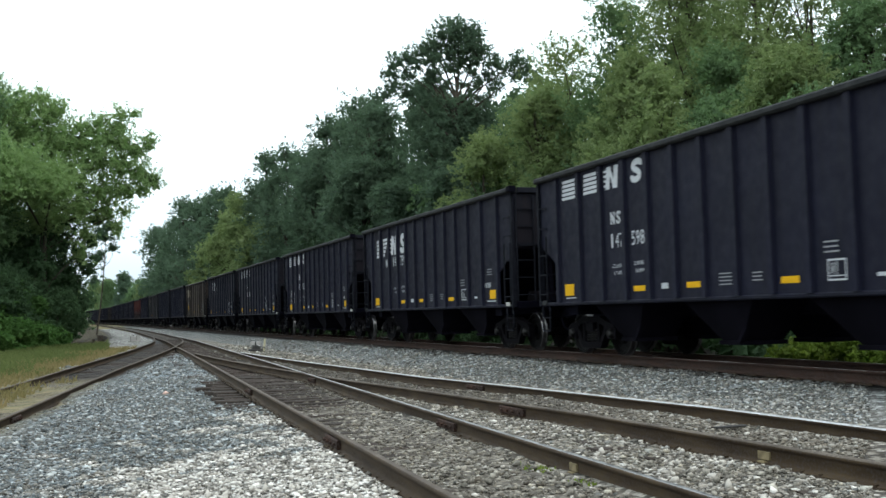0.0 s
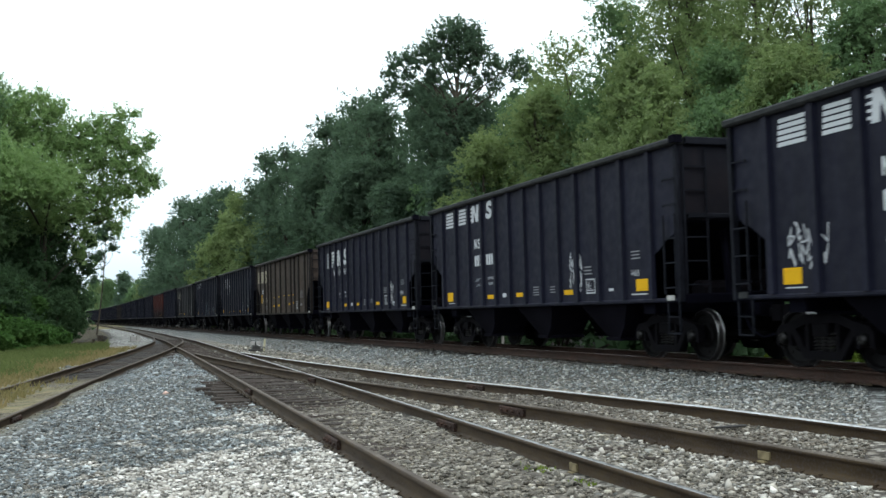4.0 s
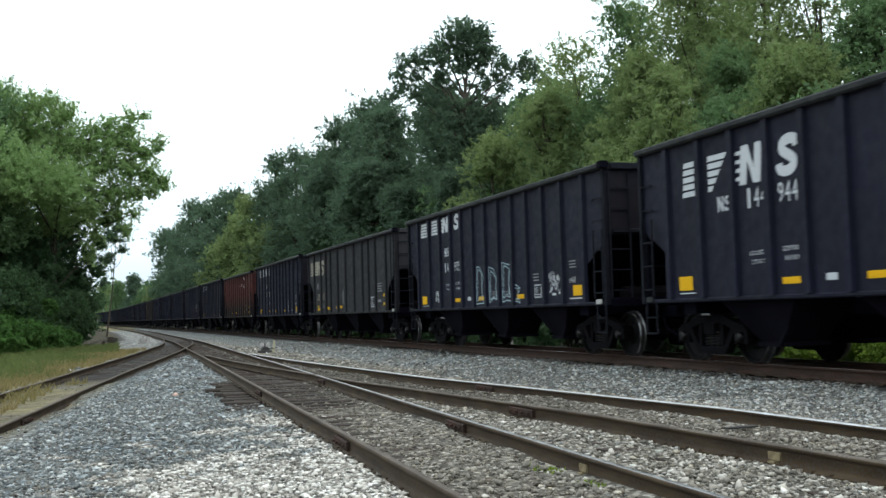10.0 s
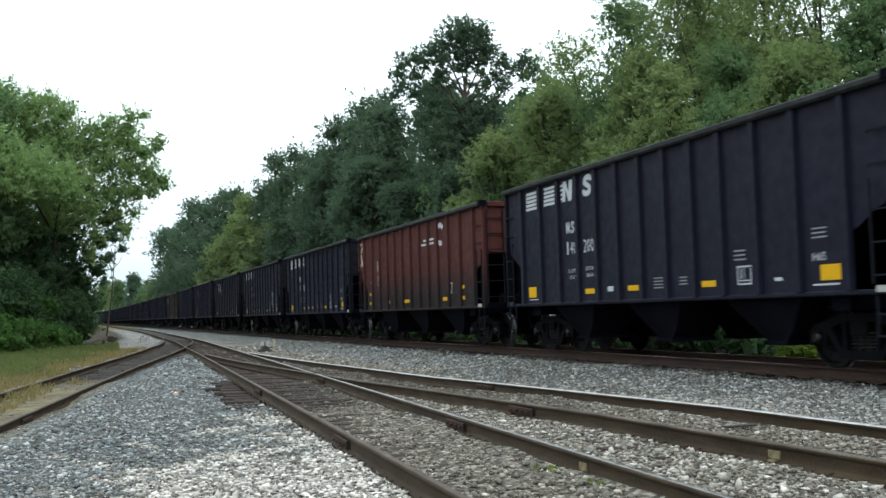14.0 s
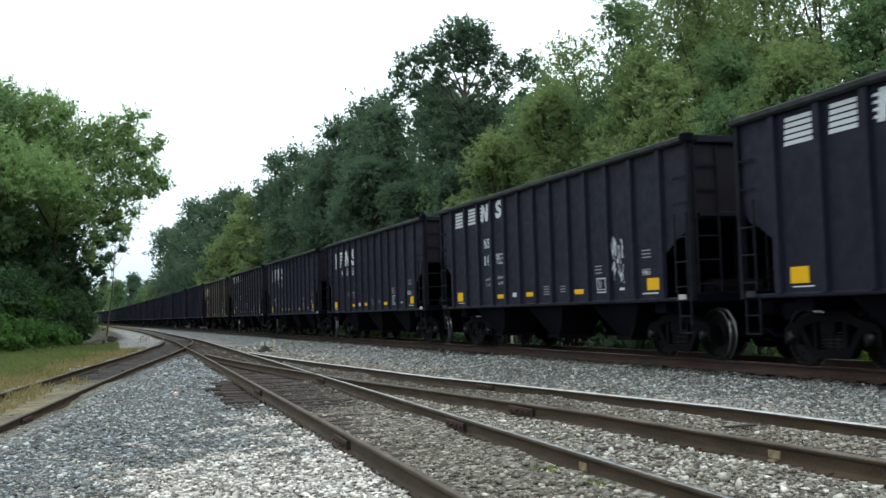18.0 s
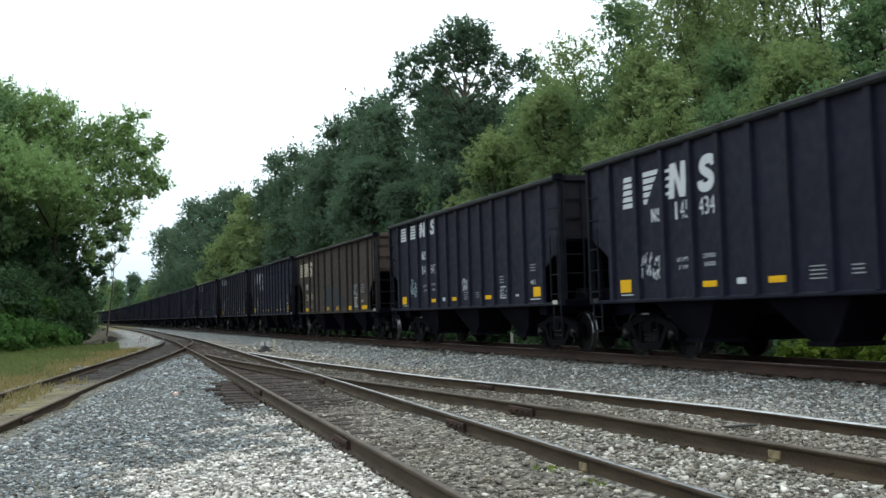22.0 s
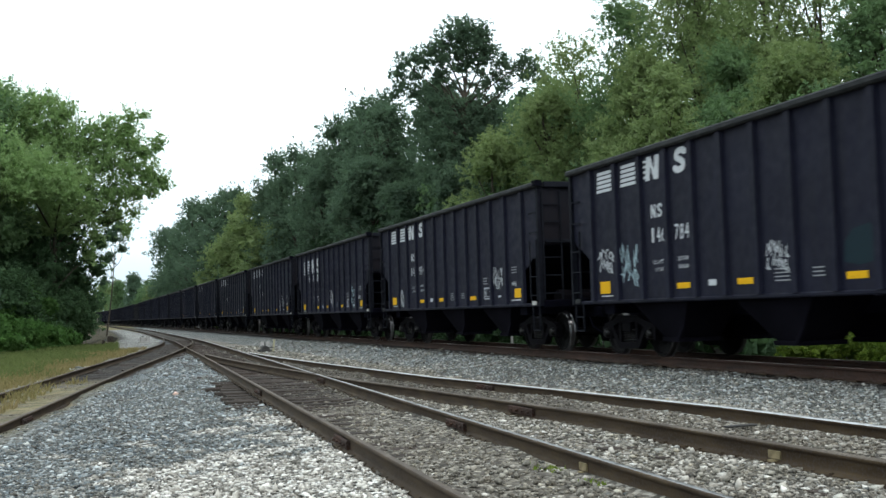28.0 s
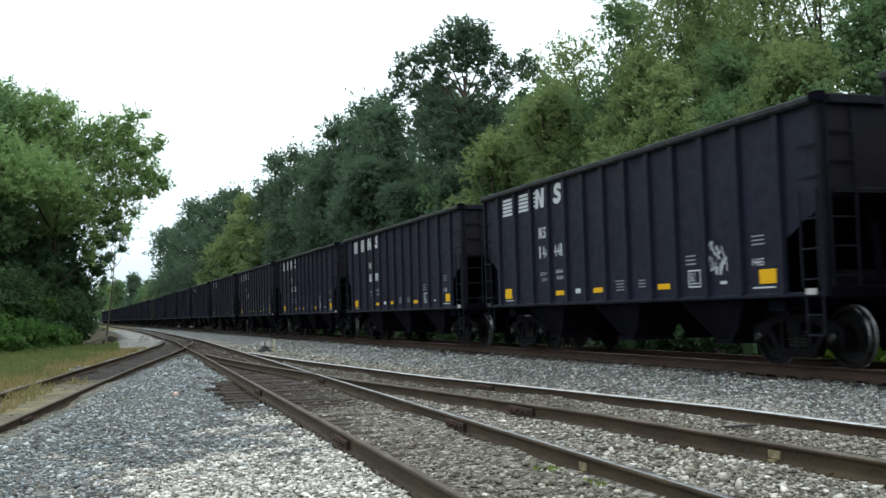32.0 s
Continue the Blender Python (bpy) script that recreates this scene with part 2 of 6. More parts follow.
# leaf colour with shade put in, for growth low in the woods and thicket
M_LEAF_SHADED = mat_leaf("shaded_green_leaf", [(0.0308, 0.0605, 0.0319), (0.0486, 0.0890, 0.0450), (0.0728, 0.1243, 0.0600)])
M_VINE = mat_leaf("vine_leaf", [(0.0325, 0.0762, 0.0233), (0.0553, 0.1198, 0.0333), (0.0846, 0.1597, 0.0458)])
M_GRASS = mat_leaf("dry_grass", [(0.0854, 0.0898, 0.0348), (0.1710, 0.1464, 0.0695), (0.2818, 0.2079, 0.1158)])
M_GRASS_GREEN = mat_leaf("green_grass", [(0.045, 0.066, 0.022), (0.088, 0.115, 0.042), (0.15, 0.17, 0.07)])
M_WEED = mat_leaf("bright_weed", [(0.0400, 0.0800, 0.0144), (0.0960, 0.1520, 0.0240), (0.2080, 0.2560, 0.0480)])
M_CONCRETE = mat_plain("pale_concrete", (0.2560, 0.2480, 0.2320), (0.3680, 0.3600, 0.3440), 0.9, 5)
M_DARKBOX = mat_plain("black_cast_iron", (0.012, 0.012, 0.012), (0.035, 0.033, 0.03), 0.7, 8)


# ---- building helpers ----
class Build:
    """Collects boxes, prisms, tubes and sheets into one mesh."""

    def __init__(self):
        self.v, self.f, self.mi, self.cur = [], [], [], 0

    def add(self, verts, faces):
        o = len(self.v)
        self.v += [tuple(p) for p in verts]
        self.f += [tuple(i + o for i in fc) for fc in faces]
        self.mi += [self.cur] * len(faces)
        return self

    def box(self, x0, x1, y0, y1, z0, z1, c=0.0):
        """A box, with its edges along the longest side chamfered by c."""
        if c <= 0:
            return self.add([(x0, y0, z0), (x1, y0, z0), (x1, y1, z0), (x0, y1, z0), (x0, y0, z1), (x1, y0, z1), (x1, y1, z1), (x0, y1, z1)],
                            [(3, 2, 1, 0), (4, 5, 6, 7), (0, 1, 5, 4), (1, 2, 6, 5), (2, 3, 7, 6), (3, 0, 4, 7)])
        size = (x1 - x0, y1 - y0, z1 - z0)
        ax = size.index(max(size))
        lo, hi = (x0, y0, z0), (x1, y1, z1)
        i, j = [(1, 2), (2, 0), (0, 1)][ax]
        ring = [(lo[i] + c, lo[j]), (hi[i] - c, lo[j]), (hi[i], lo[j] + c), (hi[i], hi[j] - c), (hi[i] - c, hi[j]), (lo[i] + c, hi[j]), (lo[i], hi[j] - c), (lo[i], lo[j] + c)]
        vs = []
        for a in (lo[ax], hi[ax]):
            for p, q in ring:
                w = [0, 0, 0]
                w[ax], w[i], w[j] = a, p, q
                vs.append(w)
        return self.add(vs, [tuple(range(7, -1, -1)), tuple(range(8, 16))] + [(k, (k + 1) % 8, 8 + (k + 1) % 8, 8 + k) for k in range(8)])

    def prism(self, poly, a, b, axis="y"):
        """A polygon in the plane across an axis, drawn from a to b along it. For y: (x, z) points."""
        def at(p, d):
            return {"y": (p[0], d, p[1]), "x": (d, p[0], p[1]), "z": (p[0], p[1], d)}[axis]
        n = len(poly)
        area = sum(poly[k][0] * poly[(k + 1) % n][1] - poly[(k + 1) % n][0] * poly[k][1] for k in range(n))
        if (area > 0) == (axis == "y"):
            poly = poly[::-1]
        if b < a:
            a, b = b, a
        vs = [at(p, a) for p in poly] + [at(p, b) for p in poly]
        return self.add(vs, [tuple(range(n - 1, -1, -1)), tuple(range(n, 2 * n))] + [(k, (k + 1) % n, n + (k + 1) % n, n + k) for k in range(n)])

    def tube(self, p, q, r, n=8, r2=None):
        p, q = Vector(p), Vector(q)
        d = (q - p).normalized()
        s = d.orthogonal().normalized()
        u = d.cross(s)
        r2 = r if r2 is None else r2
        vs = [p + (s * math.cos(k * 2 * math.pi / n) + u * math.sin(k * 2 * math.pi / n)) * r for k in range(n)]
        vs += [q + (s * math.cos(k * 2 * math.pi / n) + u * math.sin(k * 2 * math.pi / n)) * r2 for k in range(n)]
        return self.add(vs, [tuple(range(n - 1, -1, -1)), tuple(range(n, 2 * n))] + [(k, (k + 1) % n, n + (k + 1) % n, n + k) for k in range(n)])

    def lathe(self, prof, n=24, axis="y"):
        """Turns a profile of (radius, along) round the y axis."""
        vs, fs, m = [], [], len(prof)
        for k in range(n):
            a = k * 2 * math.pi / n
            vs += [(r * math.cos(a), y, r * math.sin(a)) for r, y in prof]
        for k in range(n):
            k2 = (k + 1) % n
            fs += [(k * m + j, k * m + j + 1, k2 * m + j + 1, k2 * m + j) for j in range(m - 1)]
        return self.add(vs, fs)

    def sheet(self, pts):
        return self.add(pts, [tuple(range(len(pts)))])

    def mesh(self, name, *mats, smooth=False):
        me = bpy.data.meshes.new(name)
        me.from_pydata(self.v, [], self.f)
        for mt in mats:
            me.materials.append(mt)
        if len(mats) > 1:
            me.polygons.foreach_set("material_index", self.mi)
        if smooth:
            me.shade_smooth()
        me.update()
        return me


def part(name, me, parent, label="", at=None):
    ob = new(name, me)
    ob.parent = parent
    if at is not None:
        ob.matrix_local = at if isinstance(at, Matrix) else Matrix.Translation(at)
    if label:
        tagged(ob, label)
    return ob


def thing(name, label, category, at=None, group="", kind=""):
    ob = new(name)
    ob.empty_display_size = 0.3
    if at is not None:
        ob.matrix_world = at
    return tagged(ob, label, category, group, kind)


def quads_mesh(name, verts, faces, mats, cols=None):
    """A mesh from arrays; faces is (n, k)."""
    me = bpy.data.meshes.new(name)
    n, k = faces.shape
    me.vertices.add(len(verts))
    me.vertices.foreach_set("co", np.ascontiguousarray(verts, np.float32).ravel())
    me.loops.add(n * k)
    me.loops.foreach_set("vertex_index", np.ascontiguousarray(faces, np.int32).ravel())
    me.polygons.add(n)
    me.polygons.foreach_set("loop_start", np.arange(0, n * k, k, dtype=np.int32))
    for mt in mats:
        me.materials.append(mt)
    me.update(calc_edges=True)
    for key, val in (cols or {}).items():
        if val.ndim == 1:
            a = me.attributes.new(key, "FLOAT", "POINT")
            a.data.foreach_set("value", np.ascontiguousarray(val, np.float32))
        else:
            a = me.attributes.new(key, "FLOAT_COLOR", "POINT")
            a.data.foreach_set("color", np.ascontiguousarray(np.column_stack([val, np.ones(len(val))]), np.float32).ravel())
    return me


# ---- the plan of the tracks ----
MAIN_Z = 0.42            # rail head of the main line
ARC = np.arange(-330.0, 720.0, 1.0)
HEADING = np.interp(ARC, [-40, 0, 25, 60, 110, 190, 260, 330, 520], [0.066, 0.0039, -0.035, -0.0346, -0.0359, -0.0401, -0.05, -0.07, -0.16])
_mid = (HEADING[1:] + HEADING[:-1]) / 2
ARC_X = np.concatenate([[0], np.cumsum(np.sin(_mid))])
ARC_Y = np.concatenate([[0], np.cumsum(np.cos(_mid))])
ARC_X += 11.088 - np.interp(0, ARC, ARC_X)
ARC_Y -= np.interp(0, ARC, ARC_Y)


def main_at(s):
    return np.interp(s, ARC, ARC_X), np.interp(s, ARC, ARC_Y)


def main_x(y):
    return np.interp(y, ARC_Y, ARC_X)


def smooth_line(knots, lo, hi, step=0.5):
    """A centre line through knots of (y, x), eased."""
    y = np.arange(lo, hi, step)
    ky, kx = zip(*knots)
    x = np.interp(y, ky, kx)
    w = np.hanning(25)
    pad = np.concatenate([2 * x[0] - x[12:0:-1], x, 2 * x[-1] - x[-2:-14:-1]])
    return y, np.convolve(pad, w / w.sum(), "valid")


C_LINE = smooth_line([(-30, 2.2), (30, 3.28), (60, 3.72), (85, 3.5), (118, 3.15), (150, 2.3), (283, -2.0), (420, -8.0)], -30, 400)
B_LINE = smooth_line([(-30, 8.1), (-10, 6.75), (0, 6.08), (6, 5.72), (10, 5.46), (13, 5.3), (18, 5.02), (23, 4.52), (30, 3.85), (38, 3.48)], -30, 38)
L_LINE = smooth_line([(-20, -6.0), (0, -4.1), (10, -3.0), (16, -2.31), (20, -1.83), (24, -1.4), (29, -0.8), (38, 0.68), (44.5, 1.72), (52, 2.62), (60, 3.2), (72, 3.6)], -20, 72)


def head_c(y):
    return np.full_like(y, 0.16)


def head_b(y):
    return 0.16 + 0.115 * np.clip((19 - y) / 9, 0, 1)


def head_l(y):
    return 0.16 - 0.24 * np.clip((48 - y) / 20, 0, 1)


# ---- ground: one sheet to the horizon ----
def wob(x, y, s, seed=0.0):
    """A cheap smooth wave field, about -1 to 1."""
    return (np.sin(x * s * 1.31 + y * s * 0.57 + seed) + np.sin(-x * s * 0.73 + y * s * 1.17 + seed * 2.1) + np.sin(x * s * 2.3 - y * s * 1.9 + seed * 0.7) * 0.6) / 2.6


def ground_z(x, y):
    x, y = np.asarray(x, float), np.asarray(y, float)
    yc = np.clip(y, -25, 395)
    xc = np.interp(yc, *C_LINE)
    xl = np.minimum(np.interp(yc, *L_LINE), xc - 0.05)
    xb = np.maximum(np.interp(yc, *B_LINE), xc + 0.05)
    xb = np.where(y > 37, xc + 0.05, xb)
    zc, zl, zb = -0.02, head_l(yc) - 0.185, head_b(yc) - 0.175
    a = np.clip((x - xl) / (xc - xl), 0, 1)
    b = np.clip((x - xc) / (xb - xc), 0, 1)
    z = np.where(x < xc, zl + (zc - zl) * a, zc + (zb - zc) * b)
    z = z - 0.1 * np.clip((xl - 1.2 - x) / 6, 0, 1)
    timber = np.clip((y - 15.0) / 3.0, 0, 1) * np.clip((23.0 - y) / 0.6, 0, 1)
    z = z - 0.035 * timber * np.clip((xc - 0.5 - x) / 0.1, 0, 1) * np.clip((x - xc + 1.55) / 0.3, 0, 1)
    z = z + 0.05 * np.clip((np.abs(x - xc) - 0.72) / 0.12, 0, 1) * (1 - timber) * (y < 75)
    z = z - 0.04 * np.clip((0.62 - np.abs(x - xc)) / 0.1, 0, 1) * np.clip((y - 12) / 8, 0, 1) + 0.008 * np.clip((0.62 - np.abs(x - xc)) / 0.1, 0, 1) * np.clip((12 - y) / 4, 0, 1)
    bed = np.clip((1.25 - np.abs(x - xl)) / 0.15, 0, 1) * np.clip((y - 27.0) / 1.5, 0, 1) * (y < 62)
    z = z - 0.05 * bed + 0.045 * np.clip((0.68 - np.abs(x - xl)) / 0.15, 0, 1) * np.clip((27.0 - y) / 1.5, 0, 1)
    z = z + 0.42 * np.exp(-((x + 0.5) / 0.85) ** 2 - ((y - 70) / 5.0) ** 2) + 0.3 * np.exp(-((x - 0.3) / 0.5) ** 2 - ((y - 62) / 2.5) ** 2)
    u = x - main_x(np.clip(y, -300, 700))
    up = np.clip((u + 4.0) / 2.5, 0, 1)
    z = z + (0.205 - z) * up * up * (3 - 2 * up)
    down = np.clip((u - 1.6) / 1.8, 0, 1)
    z = z - 0.35 * down * down * (3 - 2 * down)
    z = z + np.where(u > 3.6, np.clip((u - 3.6) * 0.11, 0, 1.6), 0)
    z = z + 0.022 * wob(x, y, 1.7) * np.clip(1.6 - np.abs(u) * 0 - np.abs(y) / 200, 0, 1)
    return z + np.clip((np.abs(x) - 120) / 1500, 0, 1) * 1.0


def zones(x, y):
    """r pale stone, g earth, b blue-grey stone; and the share of green."""
    yc = np.clip(y, -25, 395)
    xc, xb, xl = np.interp(yc, *C_LINE), np.interp(yc, *B_LINE), np.interp(yc, *L_LINE)
    u = x - main_x(np.clip(y, -300, 700))
    w, w2 = wob(x, y, 1.3, 0.4), 0.6 * wob(x, y, 4.1, 2.0) + 0.5 * wob(x, y, 9.3, 1.1)
    left = x < xc - 0.55
    pale = np.where(left, np.clip((12.6 - y + 2.4 * w + 4.2 * w2 + (x - 0.9) * 1.7) / 2.2, 0, 1) * np.clip((x + 0.6 + 0.9 * w2) / 0.8, 0, 1), 0.12 + 0.1 * w2 + 0.42 * np.where(x < xc + 0.75, 0.4, 1.0) * np.clip((16.5 + 2 * w - y) / 4, 0, 1) * np.clip(0.6 + w2, 0, 1))
    yard = (y > 50) & (y < 170) & (x < np.minimum(xl, xc) - 0.9) & (x > np.minimum(xl, xc) - 3.4)
    pale = np.clip(np.where(yard, 0.5 + 0.2 * w2, pale), 0, 1)
    mid = np.exp(-(((x - xc) / 0.72) ** 4))
    midb = np.exp(-(((x - xb) / 0.72) ** 4)) * (y < 38)
    midl = np.exp(-(((x - xl) / 0.95) ** 4)) * (y < 60)
    earth = np.clip(np.maximum(np.maximum(mid * (0.8 - 0.22 * np.clip((17 - y) / 4, 0, 1)), midb * 0.7), midl * 0.9) + 0.18 * w2 + 0.12 * w, 0, 1)
    dirt = np.exp(-(((x - xl) / 1.0) ** 4)) * np.clip((28.5 + 2 * w - y) / 2, 0, 1)
    earth = np.maximum(earth, dirt)
    gap = (x > xc + 0.8) & (x < xb - 0.8)
    earth = np.where(gap, np.clip(0.34 + 0.25 * w2, 0, 1), earth)
    earth = np.where(u > -3.9, np.clip(0.08 * w2, 0, 1), earth)
    blue = np.where(left, np.clip(0.95 - pale, 0, 1), np.where(u > -3.9, 0.6, 0.05))
    green = np.clip(np.where(x < xl, (xl - 0.98 - x + 0.3 * w) / 0.5, 0), 0, 1) * (y > 5)
    green = np.where(yard, 0, green)
    green = np.maximum(green, np.clip((np.abs(x) - 40) / 20, 0, 1))
    tan = np.clip(dirt * (0.55 + 0.5 * w2 + 0.3 * w), 0, 0.85)
    return np.column_stack([pale, earth, blue]), np.maximum(green, tan)


def soot_shade(x, y):
    """Coal dust, oil and painted-in shade: black under the main line and in the woods' edge, brown in the older beds.
    """
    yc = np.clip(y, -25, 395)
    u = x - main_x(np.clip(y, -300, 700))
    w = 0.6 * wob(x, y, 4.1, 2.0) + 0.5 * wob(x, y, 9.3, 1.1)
    # beyond the rails this paints the woods' shade onto the bank
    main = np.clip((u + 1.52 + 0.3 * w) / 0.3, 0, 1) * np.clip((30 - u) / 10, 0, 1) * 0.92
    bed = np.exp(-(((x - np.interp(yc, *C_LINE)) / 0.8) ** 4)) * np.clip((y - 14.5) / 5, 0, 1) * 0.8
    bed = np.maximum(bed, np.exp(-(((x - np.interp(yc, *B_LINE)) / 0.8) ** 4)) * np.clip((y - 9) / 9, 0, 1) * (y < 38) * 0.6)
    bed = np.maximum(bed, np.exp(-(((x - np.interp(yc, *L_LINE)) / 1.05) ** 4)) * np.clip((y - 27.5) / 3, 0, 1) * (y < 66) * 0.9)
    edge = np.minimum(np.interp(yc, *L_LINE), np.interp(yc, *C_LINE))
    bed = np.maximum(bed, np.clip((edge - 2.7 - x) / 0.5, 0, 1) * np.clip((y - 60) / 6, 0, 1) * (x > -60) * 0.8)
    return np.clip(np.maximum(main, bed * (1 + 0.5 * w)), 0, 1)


def spread(*runs):
    return np.unique(np.concatenate([np.arange(a, b, s) for a, b, s in runs]))


gx = spread((-4200, -200, 400), (-200, -40, 20), (-40, -12, 3), (-12, -5, 0.6), (-5, 13.5, 0.16), (13.5, 22, 0.5), (22, 60, 3), (60, 200, 20), (200, 4400, 400))
gy = spread((-4200, -200, 400), (-200, -30, 15), (-30, 4, 2), (4, 26, 0.16), (26, 60, 0.5), (60, 160, 2), (160, 420, 8), (420, 1000, 60), (1000, 4800, 400))
GX, GY = np.meshgrid(gx, gy)
GX, GY = GX.ravel(), GY.ravel()
nx = len(gx)
cell = (np.arange(len(gy) - 1)[:, None] * nx + np.arange(nx - 1)[None, :]).ravel()
zone_rgb, zone_green = zones(GX, GY)
ground = new("ground", quads_mesh("ground", np.column_stack([GX, GY, ground_z(GX, GY)]), np.column_stack([cell, cell + 1, cell + nx + 1, cell + nx]), [M_GROUND], {"zone": zone_rgb, "green": zone_green, "soot_shade": soot_shade(GX, GY)}))
tagged(ground, "grey and pale crushed-stone ballast ground with grassy edges", "ground", kind="structure")

# ---- loose stones ----
rng = np.random.default_rng(7)


def hull(pts):
    bm = bmesh.new()
    for p in pts:
        bm.verts.new(p)
    bmesh.ops.convex_hull(bm, input=bm.verts)
    bm.verts.index_update()
    v = np.array([q.co for q in bm.verts])
    bmesh.ops.triangulate(bm, faces=bm.faces)
    f = np.array([[q.index for q in fc.verts] for fc in bm.faces])
    bm.free()
    return v, f


OCT, OCT_F = hull([(1, 0, 0), (-1, 0, 0), (0, 1, 0), (0, -1, 0), (0, 0, 1), (0, 0, -1)])


def rail_clear(x, y):
    ok = np.ones(len(x), bool)
    for (ly, lx), top in ((C_LINE, 400), (B_LINE, 37), (L_LINE, 70)):
        d = np.abs(np.abs(x - np.interp(y, ly, lx)) - 0.7525)
        ok &= (d > 0.085) | (y > top)
    d = np.abs(np.abs(x - main_x(y)) - 0.7525)
    return ok & (d > 0.1)


def scatter(n, y0, y1):
    y = rng.uniform(y0, y1, n)
    lo, hi = -0.135 * y - 0.6, np.minimum(0.82 * y, main_x(y) - 0.86)
    x = lo + (hi - lo) * rng.uniform(0, 1, n)
    keep = rail_clear(x, y)
    z, g = zones(x, y)
    keep &= (g < 0.5) & (rng.uniform(0, 1, n) > z[:, 1] ** 2 * 0.85)
    keep &= (np.abs(x - np.interp(y, *C_LINE) + 1.0) > 0.45) | (y < 15.5) | (y > 22.8) | (rng.uniform(0, 1, n) < 0.3 + 0.12 * (22 - y))
    keep &= (np.abs(x - np.interp(y, *C_LINE)) > 0.66) | (y > 17) | (rng.uniform(0, 1, n) < 0.45)
    keep &= (np.abs(x - np.interp(y, *L_LINE)) > 1.3) | (rng.uniform(0, 1, n) < 0.12) | (y > 60)
    return x[keep], y[keep]


def stones(name, n, y0, y1, small, large, base, base_f):
    x, y = scatter(n, y0, y1)
    k, nv = len(x), len(base)
    size = rng.uniform(small, large, k) * 0.5 * (0.72 + 0.75 * rng.uniform(0, 1, k) ** 3)
    shape = base[None] * rng.uniform(0.65, 1.3, (k, nv, 1)) * rng.uniform(0.5, 1.4, (k, 1, 3))
    q = rng.normal(size=(k, 4))
    q /= np.linalg.norm(q, axis=1)[:, None]
    w, a, b, c = q.T
    rot = np.stack([np.stack([1 - 2 * (b * b + c * c), 2 * (a * b - c * w), 2 * (a * c + b * w)], 1), np.stack([2 * (a * b + c * w), 1 - 2 * (a * a + c * c), 2 * (b * c - a * w)], 1),
                    np.stack([2 * (a * c - b * w), 2 * (b * c + a * w), 1 - 2 * (a * a + b * b)], 1)], 1)
    v = np.einsum("kij,kvj->kvi", rot, shape) * size[:, None, None]
    v[:, :, 2] *= 0.5
    v += np.column_stack([x, y, ground_z(x, y) + size * 0.35])[:, None]
    f = (base_f[None] + (np.arange(k) * nv)[:, None, None]).reshape(-1, 3)
    zr, zg = zones(x, y)
    zr = np.clip(zr + rng.normal(size=zr.shape) * 0.28, 0, 1)
    ob = new(name, quads_mesh(name, v.reshape(-1, 3), f, [M_STONE], {"zone": np.repeat(zr, nv, 0), "soot_shade": np.repeat(soot_shade(x, y) * rng.uniform(0.4, 1.0, k), nv)}))
    return ob


for args in ((58000, 5.2, 12.5, 0.024, 0.062, OCT, OCT_F), (52000, 12.5, 26.0, 0.032, 0.076, OCT, OCT_F), (9000, 26.0, 50.0, 0.06, 0.11, OCT, OCT_F)):
    ob = stones("loose_ballast", *args)
    tagged(ob, "loose angular grey and cream ballast stones on the ground", "ballast", kind="stuff")

STONE_MESHES = []
for i_ in range(6):
    v_, f_ = hull(np.vstack([OCT, rng.normal(size=(3, 3)) * 0.62]) * rng.uniform(0.75, 1.2, (9, 1)) * rng.uniform(0.6, 1.2, (1, 3)) * 0.03)
    STONE_MESHES.append((v_, f_))


# ---- tracks ----
RAIL_PROFILE = [(-0.07, 0), (0.07, 0), (0.07, 0.014), (0.018, 0.03), (0.012, 0.05), (0.012, 0.115), (0.02, 0.13), (0.036, 0.136), (0.037, 0.158), (0.026, 0.168), (-0.026, 0.168), (-0.037, 0.158), (-0.036, 0.136), (-0.02, 0.13), (-0.012, 0.115), (-0.012, 0.05), (-0.018, 0.03), (-0.07, 0.014)]


def rail_mesh(name, x, y, z, mat_side, mat_top, tall=1.0, worn=False):
    """A rail swept along (x, y), z its head."""
    d = np.stack([np.gradient(x), np.gradient(y)], 1)
    d /= np.linalg.norm(d, axis=1)[:, None]
    pr = np.array(RAIL_PROFILE)
    n, m = len(x), len(pr)
    v = np.zeros((n, m, 3))
    v[:, :, 0] = x[:, None] + d[:, 1:2] * pr[None, :, 0]
    v[:, :, 1] = y[:, None] - d[:, 0:1] * pr[None, :, 0]
    v[:, :, 2] = z[:, None] + (pr[None, :, 1] - 0.168) * tall
    i = np.arange(n - 1)[:, None] * m
    j = np.arange(m)[None, :]
    f = np.stack([i + j, i + (j + 1) % m, i + m + (j + 1) % m, i + m + j], -1).reshape(-1, 4)
    me = quads_mesh(name, v.reshape(-1, 3), f, [mat_side, mat_top])
    mi = np.zeros((n - 1, m), np.int32)
    mi[:, (8 if worn else 9):(11 if worn else 10)] = 1
    me.polygons.foreach_set("material_index", mi.ravel())
    return me


def tie_mesh(half):
    b = Build()
    b.box(-half, half, -0.11, 0.11, -0.17, 0.0, 0.015)
    return b.mesh("crosstie", M_TIE)


TIE = tie_mesh(1.28)
pb = Build()
pb.box(-0.09, 0.09, -0.16, 0.16, 0.0, 0.018)
for sx in (-0.06, 0.06):
    pb.box(sx - 0.012, sx + 0.012, -0.11, -0.085, 0.018, 0.04)
    pb.box(sx - 0.012, sx + 0.012, 0.085, 0.11, 0.018, 0.04)
PLATE = pb.mesh("tie_plate", M_RAIL)
jb = Build()
